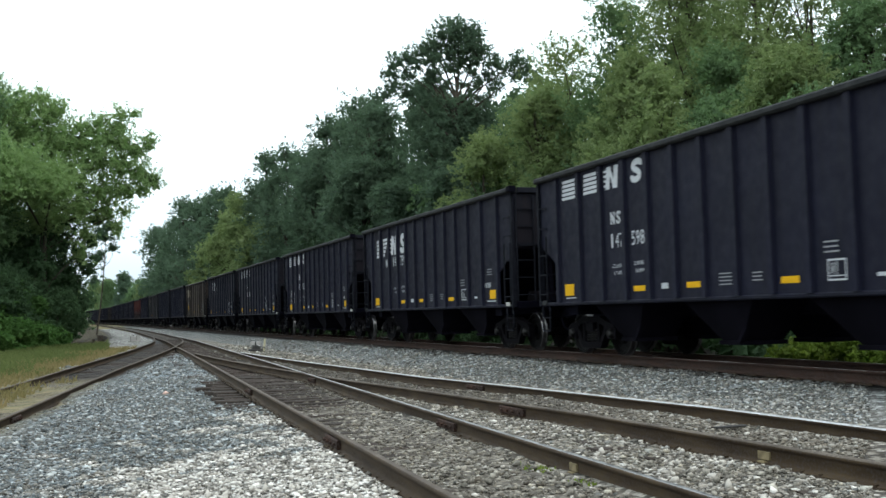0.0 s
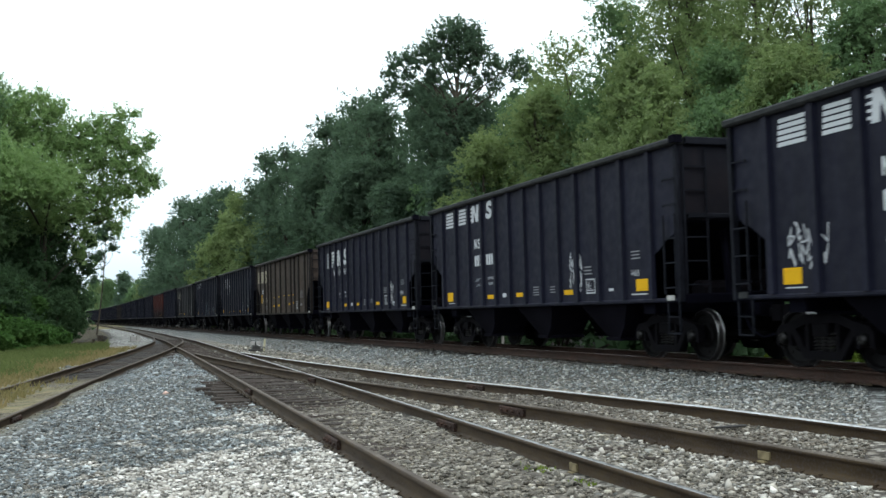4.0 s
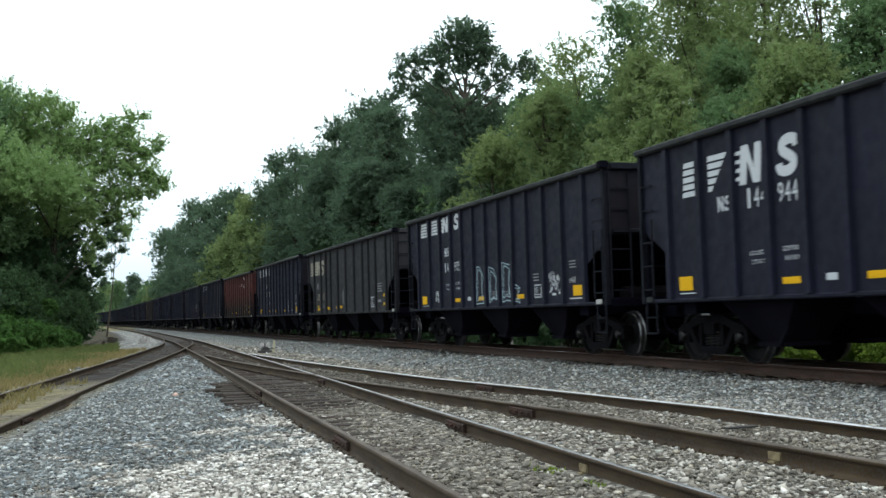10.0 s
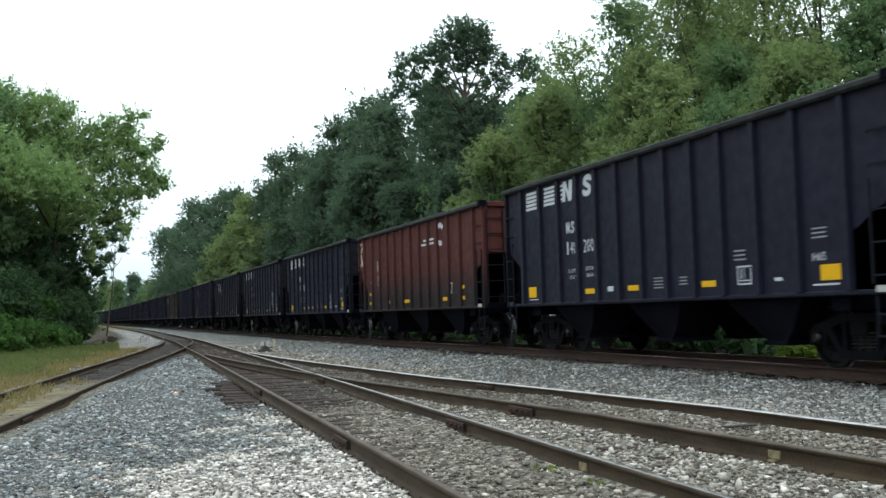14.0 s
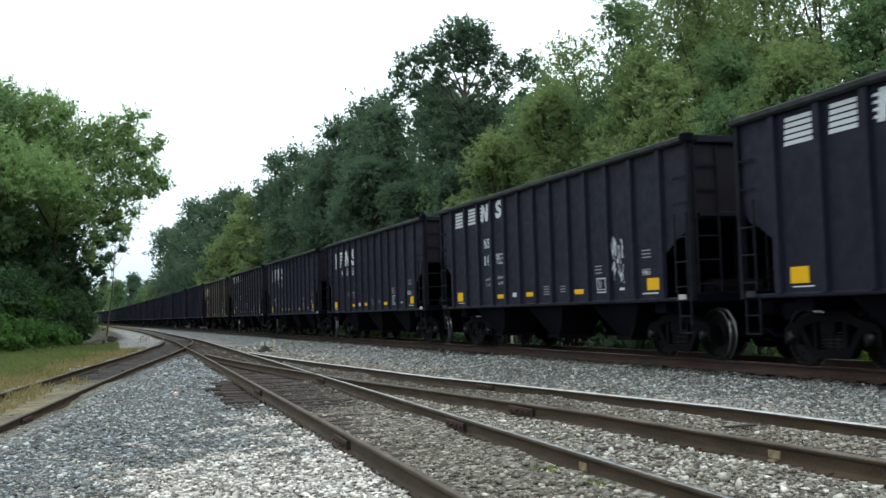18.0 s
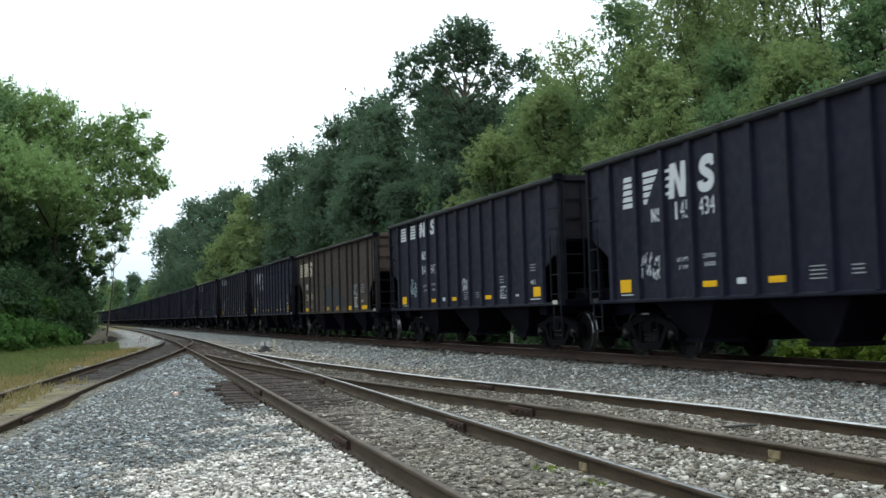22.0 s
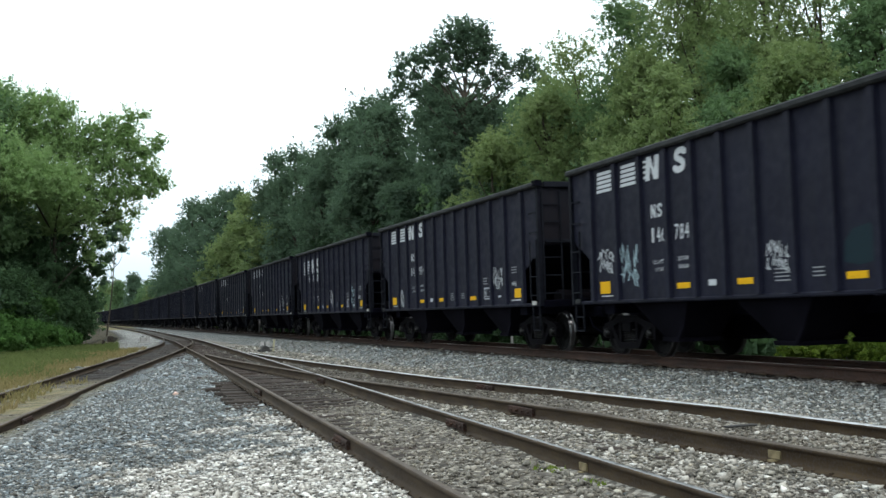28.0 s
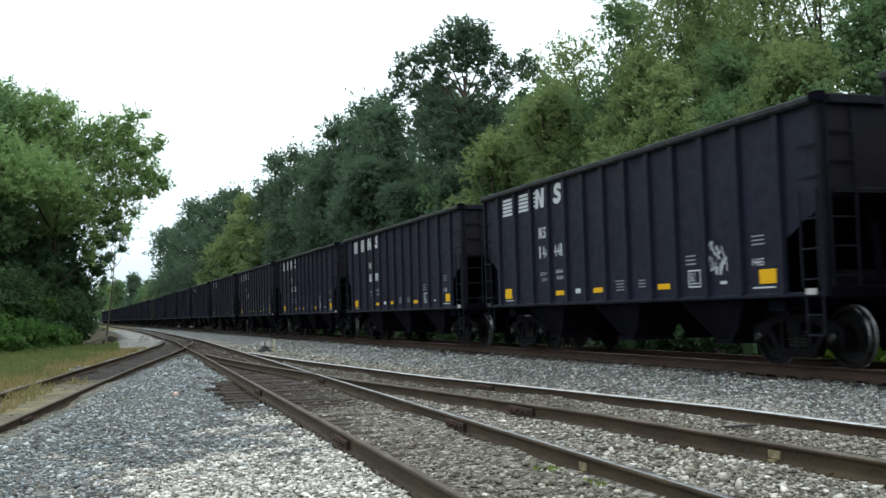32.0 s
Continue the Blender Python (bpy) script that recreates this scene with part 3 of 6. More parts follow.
jb.box(-0.055, -0.014, -0.34, 0.34, -0.135, -0.045, 0.01)
jb.box(0.014, 0.055, -0.34, 0.34, -0.135, -0.045, 0.01)
for sy in (-0.25, -0.08, 0.08, 0.25):
    jb.tube((-0.085, sy, -0.09), (0.085, sy, -0.09), 0.018, 6)
JOINT = jb.mesh("joint_bar", M_RAIL_MAIN)


def track(label, line, heads, y0, y1, mats, tie_y, spacing=0.54, joints=(), tall=1.0, sink=0.012, worn=False):
    tr = thing("railway_track", label, "railway track", kind="structure")
    ly, lx = line
    keep = (ly >= y0) & (ly <= y1)
    y, x = ly[keep], lx[keep]
    d = np.stack([np.gradient(x), np.gradient(y)], 1)
    d /= np.linalg.norm(d, axis=1)[:, None]
    h = heads(y)
    for side, top in ((-0.7525, mats[1]), (0.7525, mats[2])):
        part("rail", rail_mesh("rail", x + d[:, 1] * side, y - d[:, 0] * side, h, mats[0], top, tall, worn), tr)
    s = tie_y[0]
    k = 0
    while s < tie_y[1]:
        cx = np.interp(s, ly, lx)
        ang = -math.degrees(math.atan((np.interp(s + 0.5, ly, lx) - np.interp(s - 0.5, ly, lx))))
        hz = float(heads(np.array([s]))[0]) - 0.168 * tall - 0.018
        part("crosstie", TIE, tr, at=pose(cx + random.uniform(-0.2, 0.2), s, hz + 0.018 - sink - random.uniform(0, 0.018), random.uniform(-2, 2), random.uniform(-0.8, 0.8), ang + random.uniform(-3, 3)))
        if s < 30:
            for side in (-0.7525, 0.7525):
                part("tie_plate", PLATE, tr, at=pose(cx + side, s, hz + 0.004, 0, 0, ang))
        s += spacing * random.uniform(0.94, 1.06)
        k += 1
    for side, jy in joints:
        cx = np.interp(jy, ly, lx)
        ang = -math.degrees(math.atan((np.interp(jy + 0.5, ly, lx) - np.interp(jy - 0.5, ly, lx))))
        part("joint_bar", JOINT, tr, "dark rusty bolted steel joint bar", at=pose(cx + side * 0.7525, jy, float(heads(np.array([jy]))[0]) , 0, 0, ang))
    return tr


track("old siding track with rusty rails sunk in dirty ballast", C_LINE, head_c, -20, 398, (M_RAIL, M_HEAD_DULL, M_HEAD_HALF), (4.5, 70), joints=((1, 11.5), (-1, 10.5), (-1, 18.15), (1, 20.7)))
track("diverging siding track with rusty rails in dirty ballast", B_LINE, head_b, -20, 36.5, (M_RAIL, M_HEAD_DULL, M_HEAD), (5.5, 26), joints=((1, 16.6), (-1, 11.8)), worn=True)
track("overgrown siding track with rusty rails in dirt", L_LINE, head_l, -15, 71, (M_RAIL, M_HEAD_DULL, M_HEAD_DULL), (11, 62), joints=((1, 17.5),))

MAIN_LINE = (ARC_Y, ARC_X)
track("raised main line track with dark rusty rails on ballast", MAIN_LINE, lambda y: np.full_like(y, MAIN_Z), -150, 700, (M_RAIL_MAIN, M_HEAD, M_HEAD), (6, 75), joints=(), tall=1.08, sink=0.03)


# ---- hopper cars ----
# Car space: x forward (the way it travels), y to its left, z up from the rail head; the origin is its middle.
WALL, RIB_OUT = 1.54, 1.61


def text_mesh(body, height, width, mat):
    """Flat lettering on the side that faces -y; lower left at the origin."""
    cu = bpy.data.curves.new("lettering", "FONT")
    cu.body, cu.size, cu.resolution_u = body, 1.0, 2
    tmp = new("lettering", cu)
    bpy.context.view_layer.update()
    me = bpy.data.meshes.new_from_object(tmp.evaluated_get(bpy.context.evaluated_depsgraph_get()))
    bpy.data.objects.remove(tmp)
    co = np.zeros(len(me.vertices) * 3)
    me.vertices.foreach_get("co", co)
    co = co.reshape(-1, 3)
    lo, hi = co.min(0), co.max(0)
    out = np.zeros_like(co)
    out[:, 0] = (co[:, 0] - lo[0]) / (hi[0] - lo[0]) * width
    out[:, 2] = (co[:, 1] - lo[1]) / (hi[1] - lo[1]) * height
    me.vertices.foreach_set("co", out.ravel())
    me.materials.clear()
    me.materials.append(mat)
    me.update()
    return me


def flat(polys, mat, name="stencil"):
    """Thin painted shapes in (x, z), facing -y."""
    b = Build()
    for p in polys:
        b.prism(p, -0.002, 0.0)
    return b.mesh(name, mat)


def rect(x0, z0, x1, z1):
    return [(x0, z0), (x1, z0), (x1, z1), (x0, z1)]


def plate(b, pts, quads, a, c, axis="y"):
    """One solid plate with openings: flat cells on shared corners, drawn from a to c along an axis."""
    def at(p, d):
        return {"y": (p[0], d, p[1]), "x": (d, p[0], p[1])}[axis]
    n = len(pts)
    edges = collections.Counter(frozenset((q[i], q[(i + 1) % 4])) for q in quads for i in range(4))
    faces = [tuple(q) for q in quads] + [tuple(i + n for i in q[::-1]) for q in quads]
    for q in quads:
        for i in range(4):
            e, g = q[i], q[(i + 1) % 4]
            if edges[frozenset((e, g))] == 1:
                faces.append((g, e, e + n, g + n))
    b.add([at(p, a) for p in pts] + [at(p, c) for p in pts], faces)


def grid_plate(b, xs, zs, solid, a, c, axis="y"):
    """A plate on a grid of x and z lines; solid(i, j) tells which cells are there."""
    pts = [(x, z) for x in xs for z in zs]
    k = len(zs)
    plate(b, pts, [(i * k + j, (i + 1) * k + j, (i + 1) * k + j + 1, i * k + j + 1) for i in range(len(xs) - 1) for j in range(k - 1) if solid(i, j)], a, c, axis)


def sideframe_mesh():
    half = [(0, .82), (0, .69), (.30, .82), (.30, .69), (.38, .82), (.38, .68), (.66, .72), (.62, .6), (.74, .70), (.72, .54), (.8, .69), (.8, .54), (1.0, .65), (1.0, .53), (1.09, .56), (1.09, .5),
            (.72, .34), (.8, .34), (1.0, .34), (1.09, .34), (.30, .28), (.38, .28), (.43, .17), (0, .28), (0, .15), (.30, .15)]
    cells = [(0, 2, 3, 1), (2, 4, 5, 3), (4, 6, 7, 5), (6, 8, 9, 7), (8, 10, 11, 9), (10, 12, 13, 11), (12, 14, 15, 13), (9, 11, 17, 16), (13, 15, 19, 18), (3, 5, 21, 20), (7, 9, 22, 21), (23, 20, 25, 24), (20, 21, 22, 25)]
    mid = {0: 0, 1: 1, 23: 23, 24: 24}
    n = len(half)
    pts = half + [(-x, z) for x, z in half]
    quads = cells + [tuple(mid.get(i, i + n) for i in q[::-1]) for q in cells]
    b = Build()
    plate(b, pts, quads, -0.075, 0.075)
    return b.mesh("sideframe", M_TRUCK)


def spring_mesh():
    b = Build()
    n, turns, r = 40, 5.0, 0.062
    vs, fs = [], []
    for k in range(n + 1):
        a = k / n
        c, s = math.cos(a * turns * 2 * math.pi), math.sin(a * turns * 2 * math.pi)
        for j in range(3):
            e = j * 2 * math.pi / 3
            q = r + 0.018 * math.cos(e)
            vs.append((q * c, q * s, 0.28 + a * 0.26 + 0.018 * math.sin(e)))
        if k:
            fs += [(3 * k - 3 + j, 3 * k - 3 + (j + 1) % 3, 3 * k + (j + 1) % 3, 3 * k + j) for j in range(3)]
    b.add(vs, fs + [(2, 1, 0), (3 * n, 3 * n + 1, 3 * n + 2)])
    return b.mesh("spring", M_SPRING)


def wheelset_mesh():
    """Axle and two wheels about the y axis, centred on the axle."""
    b = Build()
    b.cur = 1
    b.tube((0, -1.08, 0), (0, 1.08, 0), 0.082, 12)
    for s in (-1, 1):
        ring = [(0.09, 0.70), (0.16, 0.69), (0.2, 0.735), (0.37, 0.725), (0.395, 0.685), (0.485, 0.688), (0.485, 0.713), (0.462, 0.722)]
        face = [(0.455, 0.82), (0.40, 0.824), (0.37, 0.775), (0.22, 0.765), (0.17, 0.80), (0.09, 0.80)]
        b.cur = 1
        b.lathe([(r, s * y) for r, y in ring[1::2] + ring[-1:]], 20)
        b.lathe([(r, s * y) for r, y in face[1:]], 20)
        b.lathe([(0.446, s * 0.822), (0.40, s * 0.824)], 20)
        b.cur = 0
        b.lathe([(r, s * y) for r, y in ring[-2:] + [(0.457, 0.80), (0.454, 0.815), (0.446, 0.822)]], 28)
        b.cur = 1
        for k in range(6):
            a = k * math.pi / 3
            b.tube((0.3 * math.cos(a), s * 0.765, 0.3 * math.sin(a)), (0.3 * math.cos(a), s * 0.785, 0.3 * math.sin(a)), 0.025, 4)
    return b.mesh("wheelset", M_WHEEL, M_WHEEL_DARK)


def cap_mesh():
    b = Build()
    b.lathe([(0.0, -1.135), (0.05, -1.135), (0.085, -1.11), (0.105, -1.06), (0.105, -0.98)], 14)
    return b.mesh("bearing_cap", M_CAP)


SIDEFRAME, SPRING, WHEELSET, CAP = sideframe_mesh(), spring_mesh(), wheelset_mesh(), cap_mesh()
bol = Build()
bol.prism([(-1.1, 0.5), (-0.3, 0.46), (0.3, 0.46), (1.1, 0.5), (1.1, 0.68), (0.3, 0.78), (-0.3, 0.78), (-1.1, 0.68)], -0.17, 0.17, "x")
bol.tube((0, 0, 0.75), (0, 0, 0.86), 0.2, 14)
BOLSTER = bol.mesh("truck_bolster", M_TRUCK)
brk = Build()
brk.box(-0.44, -0.38, -0.78, 0.78, 0.34, 0.42, 0.01)
brk.box(0.38, 0.44, -0.78, 0.78, 0.34, 0.42, 0.01)
for s_ in (-1, 1):
    for y_ in (-0.74, 0.74):
        brk.prism([(s_ * 0.43, 0.25), (s_ * 0.47, 0.4), (s_ * 0.44, 0.56), (s_ * 0.38, 0.56), (s_ * 0.38, 0.25)], y_ - 0.05, y_ + 0.05)
BRAKE = brk.mesh("brake_beam", M_TRUCK)


def truck_group(car, x):
    t = part("truck", BOLSTER, car, "cast steel two-axle truck", (x, 0, 0))
    for s in (-1, 1):
        part("sideframe", SIDEFRAME, t, at=(0, s * 0.99, 0))
        for sx in (-0.17, 0.0, 0.17):
            part("spring", SPRING, t, at=(sx, s * 0.99, 0))
    part("brake_beam", BRAKE, t)
    for s in (-1, 1):
        w = part("wheelset", WHEELSET, t, "steel wheels with a bright rolled rim", (s * 0.89, 0, 0.457))
        part("bearing_cap", CAP, t, at=(s * 0.89, 0, 0.457))
        part("bearing_cap", CAP, t, at=pose(s * 0.89, 0, 0.457, 0, 0, 180))
    return t


def body_parts(car, hb, paint, top):
    """Two side sheets with their lower corners cut away over the trucks, end sheets and slope sheets."""
    wide = 1.0 if hb < 6.8 else 1.14
    arc = [(hb - wide, 1.1), (hb - wide, 1.84), (hb - wide + 0.1, 1.94), (hb - wide + 0.22, 1.98), (hb - 0.42, 2.2), (hb - 0.3, 2.22), (hb - 0.1, 2.4), (hb, 2.42)]
    if hb > 6.8:
        arc = [(hb - wide, 1.1), (hb - wide, 1.72), (hb - 1.02, 1.92), (hb - 0.75, 2.14), (hb - 0.38, 2.42), (hb - 0.12, 2.55), (hb, 2.57)]
    outline = arc + [(hb, top - 0.1), (-hb, top - 0.1)] + [(-x, z) for x, z in arc[::-1]]
    for s in (-1, 1):
        b = Build()
        b.prism(outline, s * WALL, s * (WALL - 0.02))
        part("side_sheet", b.mesh("side_sheet", paint), car)
        b = Build()
        b.box(min(s * hb, s * (hb - 0.02)), max(s * hb, s * (hb - 0.02)), -WALL + 0.02, WALL - 0.02, 2.47, top - 0.1)
        part("end_sheet", b.mesh("end_sheet", M_END if paint is M_BLACK else paint), car, "rust-stained end sheet")
        b = Build()
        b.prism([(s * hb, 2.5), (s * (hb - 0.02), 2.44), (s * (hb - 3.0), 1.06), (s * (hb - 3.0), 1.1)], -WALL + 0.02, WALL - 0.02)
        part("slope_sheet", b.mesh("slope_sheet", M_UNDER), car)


def hopper_mesh(sides):
    b = Build()
    for s in sides:
        y0, y1 = s * 0.3, s * 1.4
        top = [(-1.0, y0, 1.08), (1.0, y0, 1.08), (1.0, y1, 1.08), (-1.0, y1, 1.08)]
        bot = [(-0.22, s * 0.34, 0.36), (0.28, s * 0.34, 0.36), (0.28, s * 1.12, 0.36), (-0.22, s * 1.12, 0.36)]
        fs = [(0, 1, 5, 4), (1, 2, 6, 5), (2, 3, 7, 6), (3, 0, 4, 7), (4, 5, 6, 7)]
        b.add(top + bot, fs if s > 0 else [f[::-1] for f in fs])
        b.prism([(-0.3, 0.33), (0.36, 0.33), (0.36, 0.4), (-0.3, 0.4)], s * 0.3, s * 1.18)
        b.prism([(0.26, 0.36), (0.34, 0.36), (0.66, 0.78), (0.58, 0.78)], s * 1.12, s * 1.22)
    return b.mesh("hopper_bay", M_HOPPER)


def car_base(hb, nribs, paint, rib_paint, title, top):
    iron = M_STEP
    car = thing("hopper_car", title, "rail car", group="coal train")
    body_parts(car, hb, paint, top)
    rb = Build()
    rb.prism([(-0.085, WALL - 0.004), (-0.065, RIB_OUT), (0.065, RIB_OUT), (0.085, WALL - 0.004)], 1.13, top - 0.118, "z")
    rib = rb.mesh("side_rib", rib_paint)
    half = [0.9, 1.79, 2.66, 3.6, 4.58, 5.64] if nribs == 13 else [1.33, 2.6, 3.45, 4.4, 5.74] if nribs == 11 else [(hb - 1.0) * (k + 1) / (nribs // 2) for k in range(nribs // 2)]
    xs = [-x for x in half[::-1]] + [0.0] + half
    for x in xs:
        part("side_rib", rib, car, at=(x, 0, 0))
        part("side_rib", rib, car, at=pose(x, 0, 0, 0, 0, 180))
    ch = Build()
    for s in (-1, 1):
        ch.box(-hb - 0.02, hb + 0.02, min(s * 1.44, s * 1.665), max(s * 1.44, s * 1.665), top - 0.12, top, 0.03)
    chord = ch.mesh("top_chord", rib_paint if paint in (M_BROWN, M_GREY) else M_EDGE)
    part("top_chord", chord, car, "dusty steel top rim")
    for s in (-1, 1):
        gs = Build()
        gs.box(hb - 0.1, hb + 0.09, min(s * 1.5, s * 1.675), max(s * 1.5, s * 1.675), top - 0.11, top + 0.025, 0.012)
        part("corner_gusset", gs.mesh("corner_gusset", M_UNDER), car, "black steel rim corner")
    for s in (-1, 1):
        for z, out, y in ((top - 0.14, 0.08, 1.44), (2.5, 0.05, 1.42)):
            ec = Build()
            ec.box(min(s * (hb + 0.001), s * (hb + out)), max(s * (hb + 0.001), s * (hb + out)), -y, y, z, z + (0.136 if out > 0.06 else 0.09), 0.015)
            part("end_beam", ec.mesh("end_beam", M_STEP if paint is M_BLACK else paint), car)
    for s in (-1, 1):
        sl = Build()
        sl.box(-hb, hb, min(s * 1.44, s * 1.575), max(s * 1.44, s * 1.575), 1.06, 1.135, 0.02)
        sl.box(-hb, hb, min(s * 1.28, s * 1.44), max(s * 1.28, s * 1.44), 1.06, 1.09)
        part("side_sill", sl.mesh("side_sill", rib_paint), car)
    cs = Build()
    cs.box(-hb - 0.35, hb + 0.35, -0.24, 0.24, 0.78, 1.08, 0.03)
    for s in (-1, 1):
        cs.box(min(s * (hb - 0.32), s * (hb + 0.02)), max(s * (hb - 0.32), s * (hb + 0.02)), -1.5, 1.5, 1.02, 1.2, 0.02)
        cs.box(s * (hb - 1.36) - 0.2, s * (hb - 1.36) + 0.2, -1.42, 1.42, 0.86, 1.1, 0.02)
        for y in (-0.5, 0.5):
            cs.prism([(s * (hb - 0.1), 1.1), (s * (hb - 0.2), 1.1), (s * (hb - 0.35), 2.42), (s * (hb - 0.25), 2.44)], y - 0.04, y + 0.04)
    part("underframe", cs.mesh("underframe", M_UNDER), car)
    for sides in ((-1,), (1,)):
        hop = hopper_mesh(sides)
        for x in (-3.35, 0.05, 3.4):
            part("hopper_bay", hop, car, at=(x * hb / 6.625, 0, 0))
    # posts, ladders and grab irons at the four corners
    for sx in (-1, 1):
        for sy in (-1, 1):
            po = Build()
            po.box(min(sx * (hb - 0.09), sx * hb), max(sx * (hb - 0.09), sx * hb), min(sy * 1.5, sy * 1.6), max(sy * 1.5, sy * 1.6), 1.06, top - 0.118)
            part("corner_post", po.mesh("corner_post", M_STEP if paint is M_BLACK else rib_paint), car)
            # a side ladder over the cut-away corner, an end ladder, two grab irons and a stirrup step
            x0, x1 = sorted((sx * (hb - 0.08), sx * (hb - 0.48)))
            la = Build()
            tall = 3 if hb < 6.8 else 1 if sx < 0 else 6
            if tall == 1:
                x1 = -hb + 1.1
            zs = [1.2, 1.62, 1.646, 2.5] if tall == 1 else [1.2] + [z for k in range(tall) for z in (1.3 + 0.43 * k, 1.326 + 0.43 * k)] + [1.3 + 0.43 * tall]
            grid_plate(la, [x0, x0 + 0.03, x1 - 0.03, x1], zs, lambda i, j: (i != 1 or j % 2 == 1) and (i != 2 or tall > 1), sy * 1.61 - 0.013, sy * 1.61 + 0.013)
            part("side_ladder", la.mesh("side_ladder", iron), car, "thin steel ladder")
            x1 = x0 + 0.4
            la = Build()
            y0, y1 = sorted((sy * 1.02, sy * 1.5))
            zs = [1.2] + [z for k in range(6) for z in (1.34 + 0.41 * k, 1.366 + 0.41 * k)] + [top - 0.2]
            grid_plate(la, [y0, y0 + 0.03, y1 - 0.03, y1], zs, lambda i, j: i != 1 or j % 2 == 1, sx * (hb + 0.03), sx * (hb + 0.055), "x")
            part("end_ladder", la.mesh("end_ladder", iron), car, "thin steel ladder")
            for k in range(2 if hb < 6.8 else 0):
                gr = Build()
                z = 2.78 + 0.45 * k
                grid_plate(gr, [x0, x0 + 0.025, x1 - 0.025, x1], [z - 0.05, z - 0.025, z], lambda i, j: i != 1 or j == 1, sy * 1.6 - 0.012, sy * 1.6 + 0.012)
                part("grab_iron", gr.mesh("grab_iron", iron), car)
            sp = Build()
            grid_plate(sp, [x0, x0 + 0.03, x1 - 0.03, x1], [0.5, 0.53, 0.79, 0.815, 1.08], lambda i, j: i != 1 or j in (0, 2), sy * 1.56 - 0.015, sy * 1.56 + 0.015)
            part("stirrup_step", sp.mesh("stirrup_step", iron), car, "hanging steel step")
        cp = Build()
        e = hb + 0.35
        cp.box(min(sx * e, sx * (e + 0.22)), max(sx * e, sx * (e + 0.22)), -0.07, 0.07, 0.76, 0.92, 0.02)
        cp.prism([(sx * (e + 0.2), -0.17), (sx * (e + 0.42), -0.14), (sx * (e + 0.44), 0.0), (sx * (e + 0.3), 0.06), (sx * (e + 0.4), 0.16), (sx * (e + 0.2), 0.16)], 0.7, 0.98, "z")
        part("coupler", cp.mesh("coupler", M_TRUCK), car, "rusty knuckle coupler")
        hs = Build()
        pts = [(sx * (hb + 0.2), -0.45, 0.8), (sx * (hb + 0.3), -0.42, 0.56), (sx * (hb + 0.5), -0.3, 0.42), (sx * (hb + 0.68), -0.2, 0.48)]
        for p, q in zip(pts, pts[1:]):
            hs.tube(p, q, 0.025, 6)
        part("brake_hose", hs.mesh("brake_hose", M_UNDER), car)
        pl = Build()
        pl.box(sx * (hb - 0.3) - 0.12, sx * (hb - 0.3) + 0.12, -1.615, -1.604, 1.09, 1.18)
        part("label_plate", pl.mesh("label_plate", M_CONCRETE if sx > 0 else M_EDGE), car, "small pale metal plate")
    ba = Build()
    ba.tube((hb - 0.55, -0.9, 1.25), (hb - 0.55, 0.1, 1.25), 0.2, 12)
    ba.box(hb - 0.75, hb - 0.35, 0.3, 0.9, 1.25, 1.62, 0.03)
    part("brake_cylinder", ba.mesh("brake_cylinder", M_TRUCK), car)
    for x in (-1, 1):
        truck_group(car, x * (hb - 1.42))
    return car, xs


def decal(car, me, x, z, hb, label="", proud=0.004, name="stencil"):
    """Places flat lettering on the sheet of the side that faces the yard; x from the rear corner."""
    if isinstance(me, list):
        for m in me:
            decal(car, m, x, z, hb, label, proud, "stripe")
        return None
    ob = part(name, me, car, label, (x - hb - 0.12, -WALL - proud, z + 0.015))
    return tagged(ob, kind="stuff") if me in JOINED else ob


